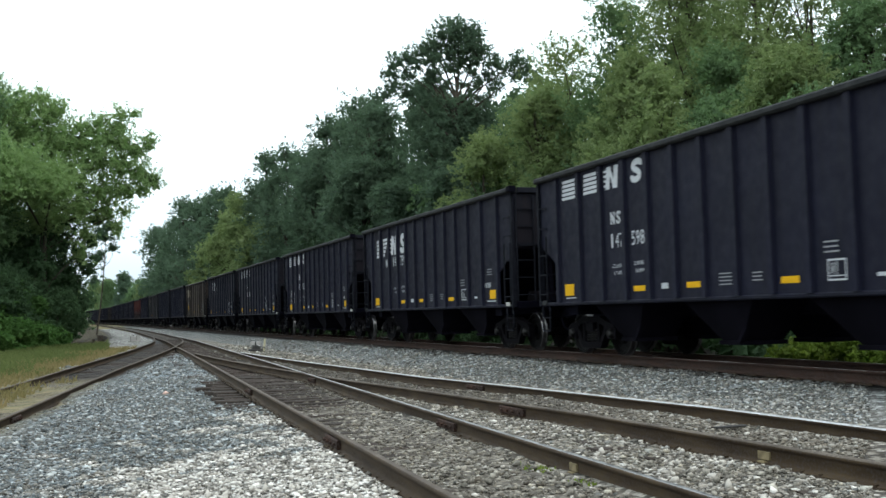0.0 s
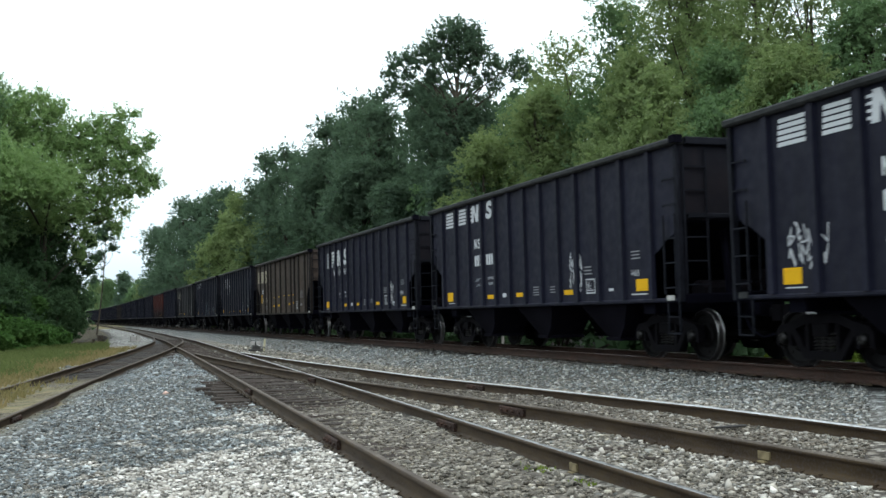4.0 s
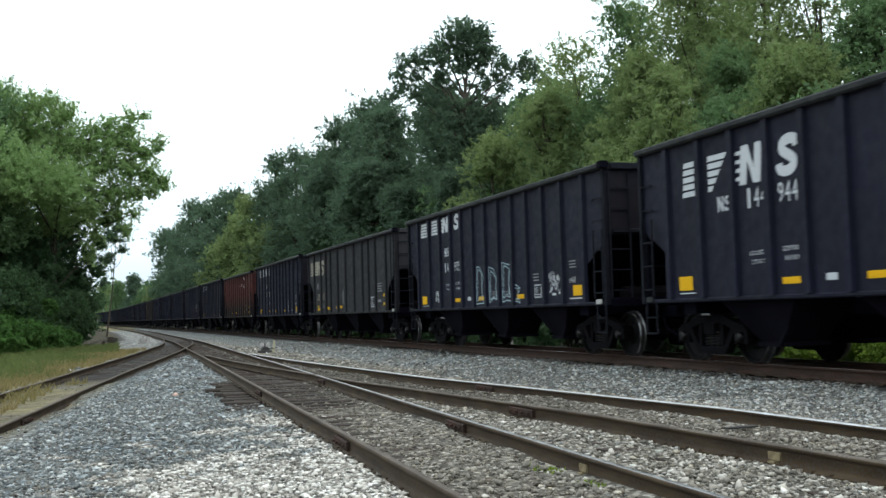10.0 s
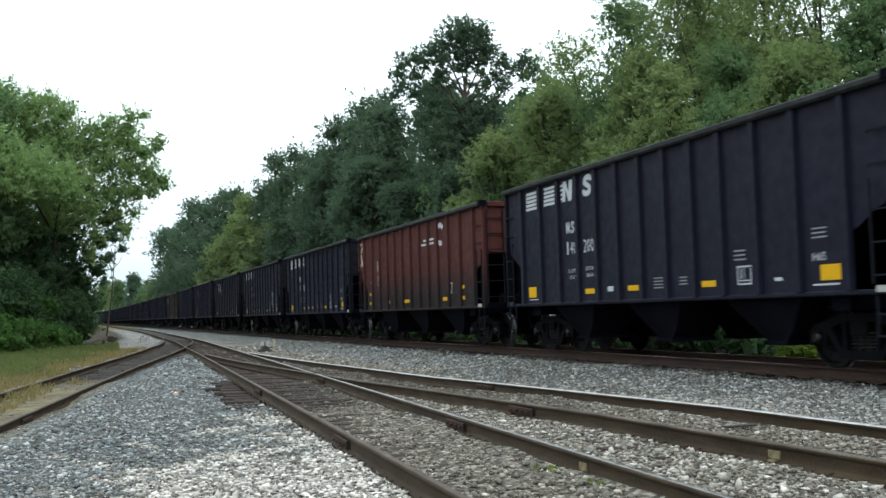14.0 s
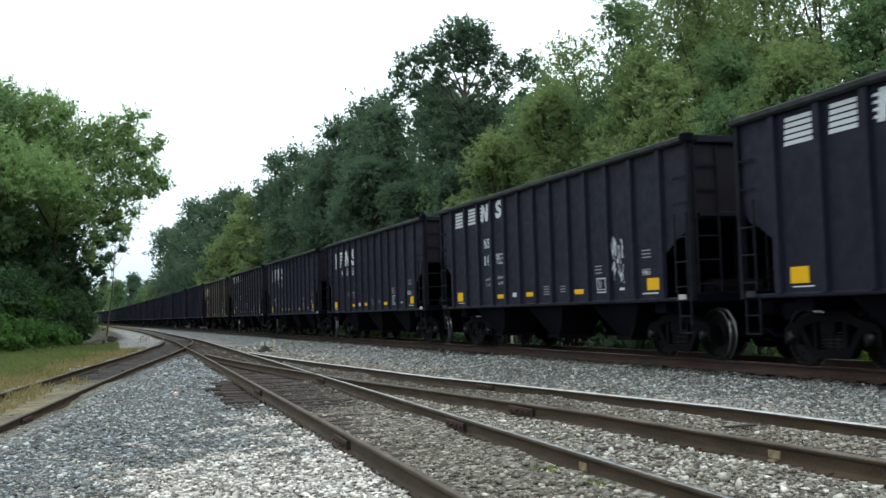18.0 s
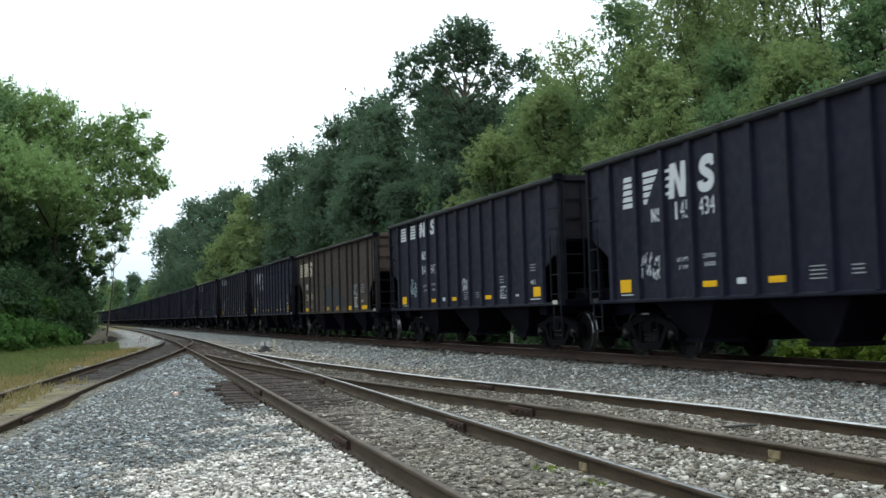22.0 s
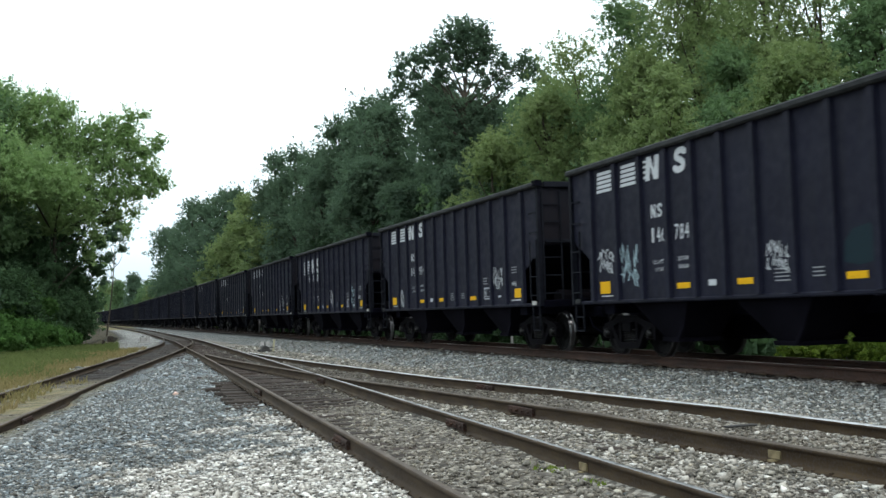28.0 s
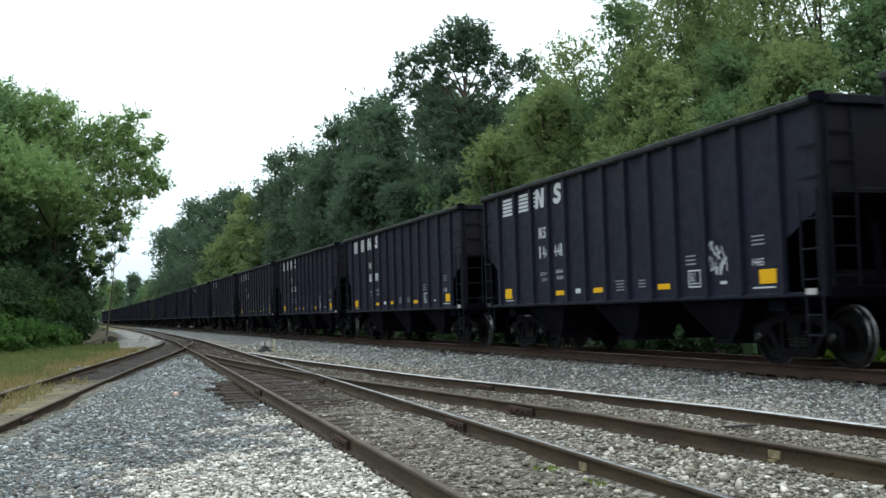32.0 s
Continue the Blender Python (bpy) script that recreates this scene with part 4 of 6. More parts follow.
def strokes(mat, seed, w, h, kind=0):
    """Sprayed scrawl: looping ribbons inside a box of that size."""
    r = random.Random(seed)
    b = Build()
    if kind == 2:
        # a tall hollow outline, drawn twice
        for inset in (0.0, 0.09):
            pts = [(inset, inset), (inset + w * r.uniform(0.0, 0.12), h - inset), (w * 0.55, h - inset - r.uniform(0, 0.1)), (w - inset, h * r.uniform(0.55, 0.9)), (w * 0.75, h * 0.45), (w - inset, inset + 0.02), (w * 0.5, inset + r.uniform(0, 0.15)), (inset, inset)]
            for p, q in zip(pts, pts[1:]):
                n = math.hypot(q[0] - p[0], q[1] - p[1]) or 1
                ox, oz = -(q[1] - p[1]) / n * 0.011, (q[0] - p[0]) / n * 0.011
                b.sheet([(p[0] - ox, 0, p[1] - oz), (q[0] - ox, 0, q[1] - oz), (q[0] + ox, 0, q[1] + oz), (p[0] + ox, 0, p[1] + oz)])
        return b.mesh("spray_scrawl", mat)
    # two rows of jagged capitals, run together
    for row in range(2):
        count = r.randint(4, 6)
        for k in range(count):
            x0, z0, cw, chh = w * (k + 0.06 * row) / count, h * (0.5 - 0.5 * row) + 0.12 * h * math.sin(k * 1.3), w / count, h * 0.46
            pts = [(x0 + cw * r.choice((0.1, 0.5, 0.95)) + r.uniform(-0.02, 0.02), z0 + chh * q) for q in r.choice(((0, 1, 0.45, 0.9, 0.1), (1, 0.05, 0.5, 0.55, 0.0), (0.0, 0.9, 1.0, 0.5, 0.4, 0.0), (0.95, 0.1, 0.0, 0.4)))]
            for p, q in zip(pts, pts[1:]):
                n = math.hypot(q[0] - p[0], q[1] - p[1]) or 1
                ox, oz = -(q[1] - p[1]) / n * 0.011, (q[0] - p[0]) / n * 0.011
                b.sheet([(p[0] - ox, -0.001 * k / 9, p[1] - oz), (q[0] - ox, -0.001 * k / 9, q[1] - oz), (q[0] + ox, -0.001 * k / 9, q[1] + oz), (p[0] + ox, -0.001 * k / 9, p[1] + oz)])
    return b.mesh("spray_scrawl", mat)


def bars(w, rows, pitch, mat, seed=1, thick=0.045):
    """Lines of small lettering that cannot be read."""
    r = random.Random(seed)
    return flat([rect(0, -k * pitch, w * r.uniform(0.78, 1.0), -k * pitch + thick) for k in range(rows)], mat)


def slash(x0, z0, x1, z1, lean, n, mat):
    """A stack of n stripes, narrowing or leaning: a mesh for each."""
    step = (z1 - z0) / n
    return [flat([p], mat) for p in [[(x0 + lean * (k / n), z0 + k * step + step * 0.3), (x1 - 0.0, z0 + k * step + step * 0.3), (x1, z0 + (k + 1) * step), (x0 + lean * (k + 0.7) / n, z0 + (k + 1) * step)] for k in range(n)]]


def letter_n(w, h, bold, lean=0.0):
    """The outline of an upright capital, its strokes bold wide."""
    pts = [(0, 0), (bold, 0), (bold, h * 0.6), (w - bold, 0), (w, 0), (w, h), (w - bold, h), (w - bold, h * 0.4), (bold, h), (0, h)]
    return [(x + lean * z, z) for x, z in pts]


def emblem_block(w, h, mat):
    """Heavy slanted emblem shape, its foot cut into stripes."""
    pts = letter_n(w * 0.9, h, w * 0.3, 0.12)
    edge = []
    for k in range(4):
        z = h * (0.12 + 0.22 * k)
        edge += [(0.12 * z, z), (-w * 0.16, z + h * 0.01), (-w * 0.16 + 0.02, z + h * 0.1), (0.12 * z + 0.012, z + h * 0.1)]
    return flat([pts + edge[::-1]], mat)


def ribbon(line, w, h, wide, lean=0.0):
    """A smooth broad stroke through points of a unit square: its corners and cells."""
    ln = np.array(line)
    u = np.linspace(0, len(ln) - 1, 4 * len(ln))
    q = np.column_stack([np.interp(u, np.arange(len(ln)), ln[:, k]) for k in (0, 1)])
    pad = np.vstack([2 * q[0] - q[3:0:-1], q, 2 * q[-1] - q[-2:-5:-1]])
    ker = np.hanning(9)[1:-1] / np.hanning(9).sum()
    q = np.column_stack([np.convolve(pad[:, k], ker, "valid") for k in (0, 1)]) * np.array([w, h])
    d = np.gradient(q, axis=0)
    d /= np.linalg.norm(d, axis=1)[:, None]
    pts, quads = [], []
    for k, ((x, z), (dx, dz)) in enumerate(zip(q.tolist(), d.tolist())):
        pts += [(x + dz * wide + lean * z, z - dx * wide), (x - dz * wide + lean * z, z + dx * wide)]
        if k:
            quads.append((2 * k - 2, 2 * k - 1, 2 * k + 1, 2 * k))
    return pts, quads


def emblem_wave(w, h, mat, bold=0.13, lean=0.1):
    """Double-curved emblem: one ribbon."""
    line = [(0.88, 0.68), (0.86, 0.82), (0.68, 0.88), (0.42, 0.88), (0.22, 0.80), (0.2, 0.64), (0.42, 0.54), (0.64, 0.46), (0.8, 0.36), (0.78, 0.2), (0.58, 0.12), (0.32, 0.12), (0.14, 0.18), (0.12, 0.32)]
    pts, quads = ribbon(line, w, h, bold * h, lean)
    b = Build()
    plate(b, pts, quads, -0.002, 0.0)
    return b.mesh("stencil", mat)


YELLOW_BIG = flat([rect(0, 0, 0.43, 0.24)], M_YELLOW, "reflector")
YELLOW_FRONT = flat([rect(0, 0, 0.42, 0.22)], M_YELLOW, "reflector")
YELLOW_SMALL = flat([rect(0, 0, 0.42, 0.1)], M_YELLOW, "reflector")
WHITE_TAG = flat([rect(0, 0, 0.23, 0.1)], M_WHITE, "label_tag")
FRAME_BOX = flat([rect(0, 0, 0.42, 0.025), rect(0, 0.275, 0.42, 0.3), rect(0, 0, 0.025, 0.3), rect(0.395, 0, 0.42, 0.3), rect(0.2, 0.05, 0.215, 0.27), rect(0.04, 0.06, 0.38, 0.075), rect(0.1, 0.1, 0.13, 0.25)], M_WHITE)
LINES3 = bars(0.4, 4, 0.058, M_LINES, 3, 0.02)
LINES2 = bars(0.3, 3, 0.058, M_LINES, 4, 0.02)
UNDERLINE = bars(0.62, 1, 0.05, M_WHITE, 5, 0.025)
COLUMN = flat([rect(0, 0.06 * k, 0.018, 0.06 * k + 0.03) for k in range(8)], M_LINES)
STRIPES_A = slash(0, 0, 0.66, 0.44, 0.05, 5, M_WHITE)
STRIPES_B = slash(0, 0, 0.6, 0.44, 0.05, 5, M_WHITE)
BLOCK_N, BLOCK_S = emblem_block(0.52, 0.44, M_WHITE), emblem_wave(0.44, 0.44, M_WHITE)
LEAN_A = [flat([p], M_WHITE) for p in [[(0.06 * k / 5, k * 0.126), (0.5, k * 0.126), (0.5, k * 0.126 + 0.09), (0.06 * (k + 0.7) / 5 + 0.02, k * 0.126 + 0.09)] for k in range(5)]]
LEAN_B = [flat([p], M_WHITE) for p in [[(0.04, k * 0.126), (0.12 + 0.5 * (k + 0.2) / 5, k * 0.126), (0.12 + 0.5 * (k + 0.9) / 5, k * 0.126 + 0.09), (0.04, k * 0.126 + 0.09)] for k in range(5)]]
LEAN_N, LEAN_S = emblem_block(0.62, 0.62, M_WHITE), emblem_wave(0.52, 0.62, M_WHITE)
MARK_N, MARK_S = flat([letter_n(0.165, 0.25, 0.04)], M_WHITE), emblem_wave(0.18, 0.27, M_WHITE, 0.08, 0.0)
LOAD_TEXT = [text_mesh(s, 0.07, w, M_WHITE) for s, w in (("LD LMT", 0.36), ("LT WT", 0.3), ("229700", 0.36), ("56300", 0.32))]
H65, HP28R, H69 = text_mesh("H65", 0.12, 0.28, M_WHITE), text_mesh("HP28R", 0.13, 0.38, M_WHITE), text_mesh("H69", 0.12, 0.28, M_WHITE)


def common_marks(car, hb, kind):
    d = 2 * hb - 13.25
    decal(car, YELLOW_BIG, 1.35 if kind == "bar" else 1.38, 1.25, hb, name="reflector", label="worn yellow reflector patch")
    decal(car, YELLOW_SMALL, 4.32, 1.27, hb, name="reflector")
    decal(car, WHITE_TAG, 5.32, 1.29, hb, name="label_tag")
    decal(car, YELLOW_SMALL, 6.15, 1.28, hb, name="reflector")
    decal(car, LINES3, 7.13, 1.47, hb)
    decal(car, LINES2, 8.02, 1.45, hb)
    decal(car, YELLOW_SMALL, 8.72, 1.27, hb, name="reflector")
    decal(car, LINES2, 9.7, 1.8, hb).scale = (1.2, 1, 1.2)
    decal(car, FRAME_BOX, 9.76, 1.27, hb).scale = (0.9, 1, 1)
    decal(car, WHITE_TAG, 10.72, 1.3, hb, name="label_tag").scale = (0.8, 1, 0.5)
    decal(car, YELLOW_FRONT, 11.78, 1.27, hb, name="reflector", label="worn yellow reflector patch")
    decal(car, UNDERLINE, 11.6, 1.2, hb)
    decal(car, LINES2, 11.62, 2.0, hb).scale = (1.25, 1, 1.1)
    decal(car, UNDERLINE, 1.4, 1.19, hb).scale = (0.85, 1, 0.8)
    decal(car, COLUMN, 12.28, 1.26, hb)
    decal(car, LOAD_TEXT[0], 3.52, 1.74, hb)
    decal(car, LOAD_TEXT[1], 3.58, 1.6, hb)
    decal(car, LOAD_TEXT[2], 4.36, 1.76, hb)
    decal(car, LOAD_TEXT[3], 4.4, 1.62, hb)


@functools.lru_cache(None)
def digit(c, h, mat):
    return text_mesh(c, h, (0.07 if c == "1" else 0.135) * (1.3 if h > 0.35 else 1.0), mat)


def number(car, hb, left, right, x0, x1, z, mat=None, h=0.27, step=0.168):
    for s, x in ((left, x0), (right, x1)):
        for j, c in enumerate(s or "   "):
            decal(car, digit(c, h, mat or M_WHITE) if c != " " else flat([rect(0, 0, 0.12, h)], mat or M_WHITE), x + step * j, z, hb, name="digit")


JOINED = {LINES3, LINES2, COLUMN, FRAME_BOX, *LOAD_TEXT, H65, HP28R, H69}
HB_BLACK, HB_BROWN, HB_RED = 6.625, 6.98, 6.4
TITLE = "black ribbed steel coal hopper car"
base_bar, _ = car_base(HB_BLACK, 13, M_BLACK, M_BLACK, TITLE + " with white striped emblem", 3.92)
common_marks(base_bar, HB_BLACK, "bar")
decal(base_bar, STRIPES_A, 1.34, 3.25, HB_BLACK, "white stripes")
decal(base_bar, STRIPES_B, 2.36, 3.26, HB_BLACK, "white stripes")
decal(base_bar, BLOCK_N, 3.34, 3.28, HB_BLACK, "white emblem shape")
decal(base_bar, BLOCK_S, 4.32, 3.29, HB_BLACK, "white emblem shape")
decal(base_bar, MARK_N, 3.5, 2.58, HB_BLACK)
decal(base_bar, MARK_S, 3.72, 2.57, HB_BLACK)
base_lean, _ = car_base(HB_BLACK, 13, M_BLACK, M_BLACK, TITLE + " with white slanted emblem", 3.92)
common_marks(base_lean, HB_BLACK, "lean")
decal(base_lean, LEAN_A, 1.6, 2.85, HB_BLACK, "white slanted stripes")
decal(base_lean, LEAN_B, 2.38, 2.86, HB_BLACK, "white slanted stripes")
decal(base_lean, LEAN_N, 3.32, 2.86, HB_BLACK, "white emblem shape")
decal(base_lean, LEAN_S, 4.28, 2.86, HB_BLACK, "white emblem shape")
decal(base_lean, MARK_N, 2.68, 2.5, HB_BLACK)
decal(base_lean, MARK_S, 2.87, 2.49, HB_BLACK)
decal(base_lean, HP28R, 11.48, 1.55, HB_BLACK)
THIN_YELLOW = flat([[(0.03, 0.0), (0.2, 0.008), (0.38, 0.0), (0.4, 0.05), (0.36, 0.07), (0.18, 0.062), (0.05, 0.066), (0.0, 0.03)]], M_YELLOW_WORN, "reflector")
YELLOW_MID, YELLOW_WIDE = flat([rect(0, 0, 0.47, 0.145)], M_YELLOW, "reflector"), flat([rect(0, 0, 0.83, 0.14)], M_YELLOW, "reflector")
TALL_YELLOW = flat([rect(0, 0, 0.2, 0.44)], M_YELLOW, "reflector")


def brown_marks(car, worn, mark):
    decal(car, slash(0, 0, 1.5, 0.62, 0.06, 5, worn), 0.5, 2.74, HB_BROWN, "worn cream stripes")
    decal(car, emblem_block(0.68, 0.62, worn), 1.86, 2.75, HB_BROWN, "worn cream emblem shape", 0.006)
    decal(car, emblem_wave(0.72, 0.66, worn), 2.5, 2.72, HB_BROWN, "worn cream emblem shape", 0.008)
    decal(car, flat([letter_n(0.165, 0.25, 0.04)], mark), 1.78, 2.15, HB_BROWN)
    decal(car, emblem_wave(0.18, 0.27, mark, 0.08, 0.0), 2.0, 2.14, HB_BROWN)
    decal(car, FRAME_BOX, 10.74, 1.26, HB_BROWN).scale = (1.3, 1, 1.2)
    decal(car, LINES3, 11.67, 2.05, HB_BROWN).scale = (1.5, 1, 1.5)
    decal(car, bars(0.38, 1, 0.1, M_LINES, 6, 0.09), 11.69, 1.42, HB_BROWN)
    # the stripes run on over the first rib, and the emblem over the second
    decal(car, slash(0, 0, 0.12, 0.62, 0.0, 5, worn), 1.18, 2.74, HB_BROWN, "", RIB_OUT - WALL + 0.003)
    decal(car, flat([rect(0, 0.03, 0.12, 0.2), rect(0, 0.3, 0.12, 0.42), rect(0, 0.5, 0.12, 0.62)], worn), 2.53, 2.74, HB_BROWN, "", RIB_OUT - WALL + 0.003)
    decal(car, LINES3, 2.8, 1.5, HB_BROWN)


base_brown, _ = car_base(HB_BROWN, 11, M_BROWN, M_BROWN_RIB, "weathered brown steel open-top coal hopper car", 3.84)
brown_marks(base_brown, M_FADED, M_WHITE)
base_grey, _ = car_base(HB_BROWN, 11, M_GREY, M_GREY_RIB, "weathered dark grey steel open-top coal hopper car", 3.84)
brown_marks(base_grey, M_GHOST, M_LINES)
base_red, _ = car_base(HB_RED, 13, M_RED, M_RED, "rust-red steel open-top coal hopper car", 3.84)
decal(base_red, bars(0.8, 1, 0.1, M_LINES, 8, 0.1), 0.16, 3.5, HB_RED)
ring = [(0.5 + 0.36 * math.cos(a), 0.34 + 0.34 * math.sin(a)) for a in np.linspace(0.6, 5.2, 16)] + [(0.5 + 0.2 * math.cos(a), 0.34 + 0.2 * math.sin(a)) for a in np.linspace(5.2, 0.6, 16)]
def arc_mesh(mat):
    b = Build()
    plate(b, ring, [(k, k + 1, 30 - k, 31 - k) for k in range(15)], -0.002, 0.0)
    return b.mesh("stencil", mat)


RING, RING_CREAM = arc_mesh(M_WHITE), arc_mesh(M_FADED)
decal(base_red, RING_CREAM, 0.12, 2.8, HB_RED, "cream arc emblem")
decal(base_red, flat([[(0.0, 0.1), (0.5, 0.1), (0.5, 0.0), (0.66, 0.0), (0.66, 0.22), (0.3, 0.22), (0.3, 0.3), (0.16, 0.3), (0.16, 0.2), (0.0, 0.2)]], M_FADED), 0.18, 2.62, HB_RED, "cream foot of the emblem")
for x_ in (2.55, 2.76):
    decal(base_red, flat([rect(0, 0, 0.14, 0.34)], M_WHITE), x_, 2.46, HB_RED)
decal(base_red, RING, 8.9, 2.9, HB_RED, "white arc emblem", 0.006)
decal(base_red, flat([rect(0, 0, 1.2, 0.06), rect(0.2, 0.12, 1.2, 0.18)], M_WHITE), 7.6, 3.0, HB_RED, "white lines")
for x_, z_ in ((1.45, 1.62), (1.45, 1.3), (3.6, 1.3), (5.6, 1.3), (6.0, 1.3), (9.5, 1.3), (10.9, 1.6), (10.9, 1.3)):
    decal(base_red, YELLOW_SMALL, x_, z_, HB_RED, name="reflector")
decal(base_red, FRAME_BOX, 9.9, 1.5, HB_RED)
decal(base_red, LINES3, 2.7, 1.8, HB_RED)

BASES = {"bar": (base_bar, HB_BLACK, 14.775), "lean": (base_lean, HB_BLACK, 14.775), "brown": (base_brown, HB_BROWN, 15.503), "grey": (base_grey, HB_BROWN, 15.503), "red": (base_red, HB_RED, 14.325)}
NUMBERS = {0: "147 598", 1: "145 759", 2: "149 125", 4: "145 401", 5: "300 458", 6: "144 944", 7: "140 995", 8: "301 453", 9: "148 200", 10: "49 53", 11: "149 017", 12: "147 953", 13: "145 563",
           14: "145 434", 15: "146 842", 16: "301 410", 18: "146 784", 19: "146 994", 20: "145 389", 21: "146 441"}
KINDS = {1: "lean", 4: "lean", 6: "lean", 13: "lean", 14: "lean", 17: "lean", 20: "lean", 5: "brown", 8: "grey", 16: "brown", 10: "red", 27: "lean", 30: "grey", 33: "lean"}
SCRAWL = {2: [(1.5, 1.5, 0.9, 0.6, 0)], 3: [(9.0, 1.4, 0.6, 0.7, 0)], 7: [(5.98, 1.18, 0.52, 1.0, 2), (6.9, 1.2, 0.6, 0.92, 2), (7.8, 1.2, 0.55, 1.0, 2), (8.45, 1.15, 0.45, 0.5, 2), (10.56, 1.36, 0.62, 0.46, 0), (2.6, 1.3, 0.4, 0.3, 0)],
          4: [(10.35, 1.3, 0.45, 0.7, 0)], 14: [(2.18, 1.5, 0.72, 0.45, 0)], 15: [(2.2, 1.5, 0.7, 0.5, 1), (6.98, 1.52, 0.54, 0.36, 0)], 16: [(10.55, 1.68, 0.76, 0.42, 1)], 18: [(1.29, 1.69, 0.7, 0.43, 0), (2.19, 1.43, 0.75, 0.72, 1), (6.94, 1.48, 0.56, 0.41, 0)],
          19: [(2.22, 1.2, 0.4, 0.5, 0), (10.2, 1.56, 0.82, 0.5, 0)], 8: [(6.45, 1.46, 0.2, 0.56, 0)], 20: [(6.56, 1.48, 0.78, 0.52, 0), (10.19, 1.33, 0.73, 0.69, 1)], 21: [(10.2, 1.5, 0.7, 0.5, 0)], 12: [(10.4, 1.5, 0.5, 0.8, 0)], 17: [(2.4, 1.4, 0.5, 0.6, 0)]}
BROWN_PATCHES = {5: [(5.05, 1.43, "s"), (6.33, 1.44, "s"), (8.98, 1.48, "s"), (10.06, 1.51, "s"), (5.06, 1.88, "t"), (6.33, 1.89, "t"), (7.75, 1.91, "t"), (8.96, 1.91, "t"), (10.08, 1.88, "s"), (1.56, 1.68, "v"), (12.6, 1.95, "v")],
                 8: [(1.85, 1.23, "s"), (1.8, 1.36, "t"), (3.7, 1.25, "s"), (5.3, 1.26, "s"), (5.95, 1.28, "s"), (12.4, 1.3, "s"), (12.4, 1.6, "s")], 30: [(1.85, 1.23, "s")],
                 16: [(1.69, 1.17, "m"), (5.94, 1.18, "m"), (7.7, 1.17, "m"), (9.8, 1.16, "m"), (11.82, 1.16, "w")]}
M_TEAL = mat_decal("dark_teal_overpaint", (0.006, 0.017, 0.023), (0.007, 0.009, 0.013))
M_OLIVE = mat_decal("olive_yellow_spray", (0.16, 0.14, 0.012), (0.07, 0.06, 0.01))
M_PATCH = mat_decal("blue_grey_overpaint", (0.026, 0.031, 0.036), (0.036, 0.032, 0.03))
SMALL_PRINT = (LINES3, LINES2, UNDERLINE, COLUMN, *LOAD_TEXT)
TRAIN = []           # (car, distance of its middle behind the first gap)
# slack in the couplings, metres
COUPLING = {0: 0.04, 2: 0.03, 3: 0.08, 4: -0.05, 5: -0.06, 6: 0.07, 8: -0.06, 9: 0.06, 10: 0.08, 12: -0.08, 14: 0.07, 15: -0.07, 16: 0.12, 17: 0.05, 18: -0.07, 19: 0.09, 20: 0.08, 21: -0.07, 22: 0.08}
LAST_CAR = 42
behind = 0.0
order = []
for k in range(1, LAST_CAR + 1):
    behind += BASES[KINDS.get(k, "bar")][2]
    order.append((k, behind))
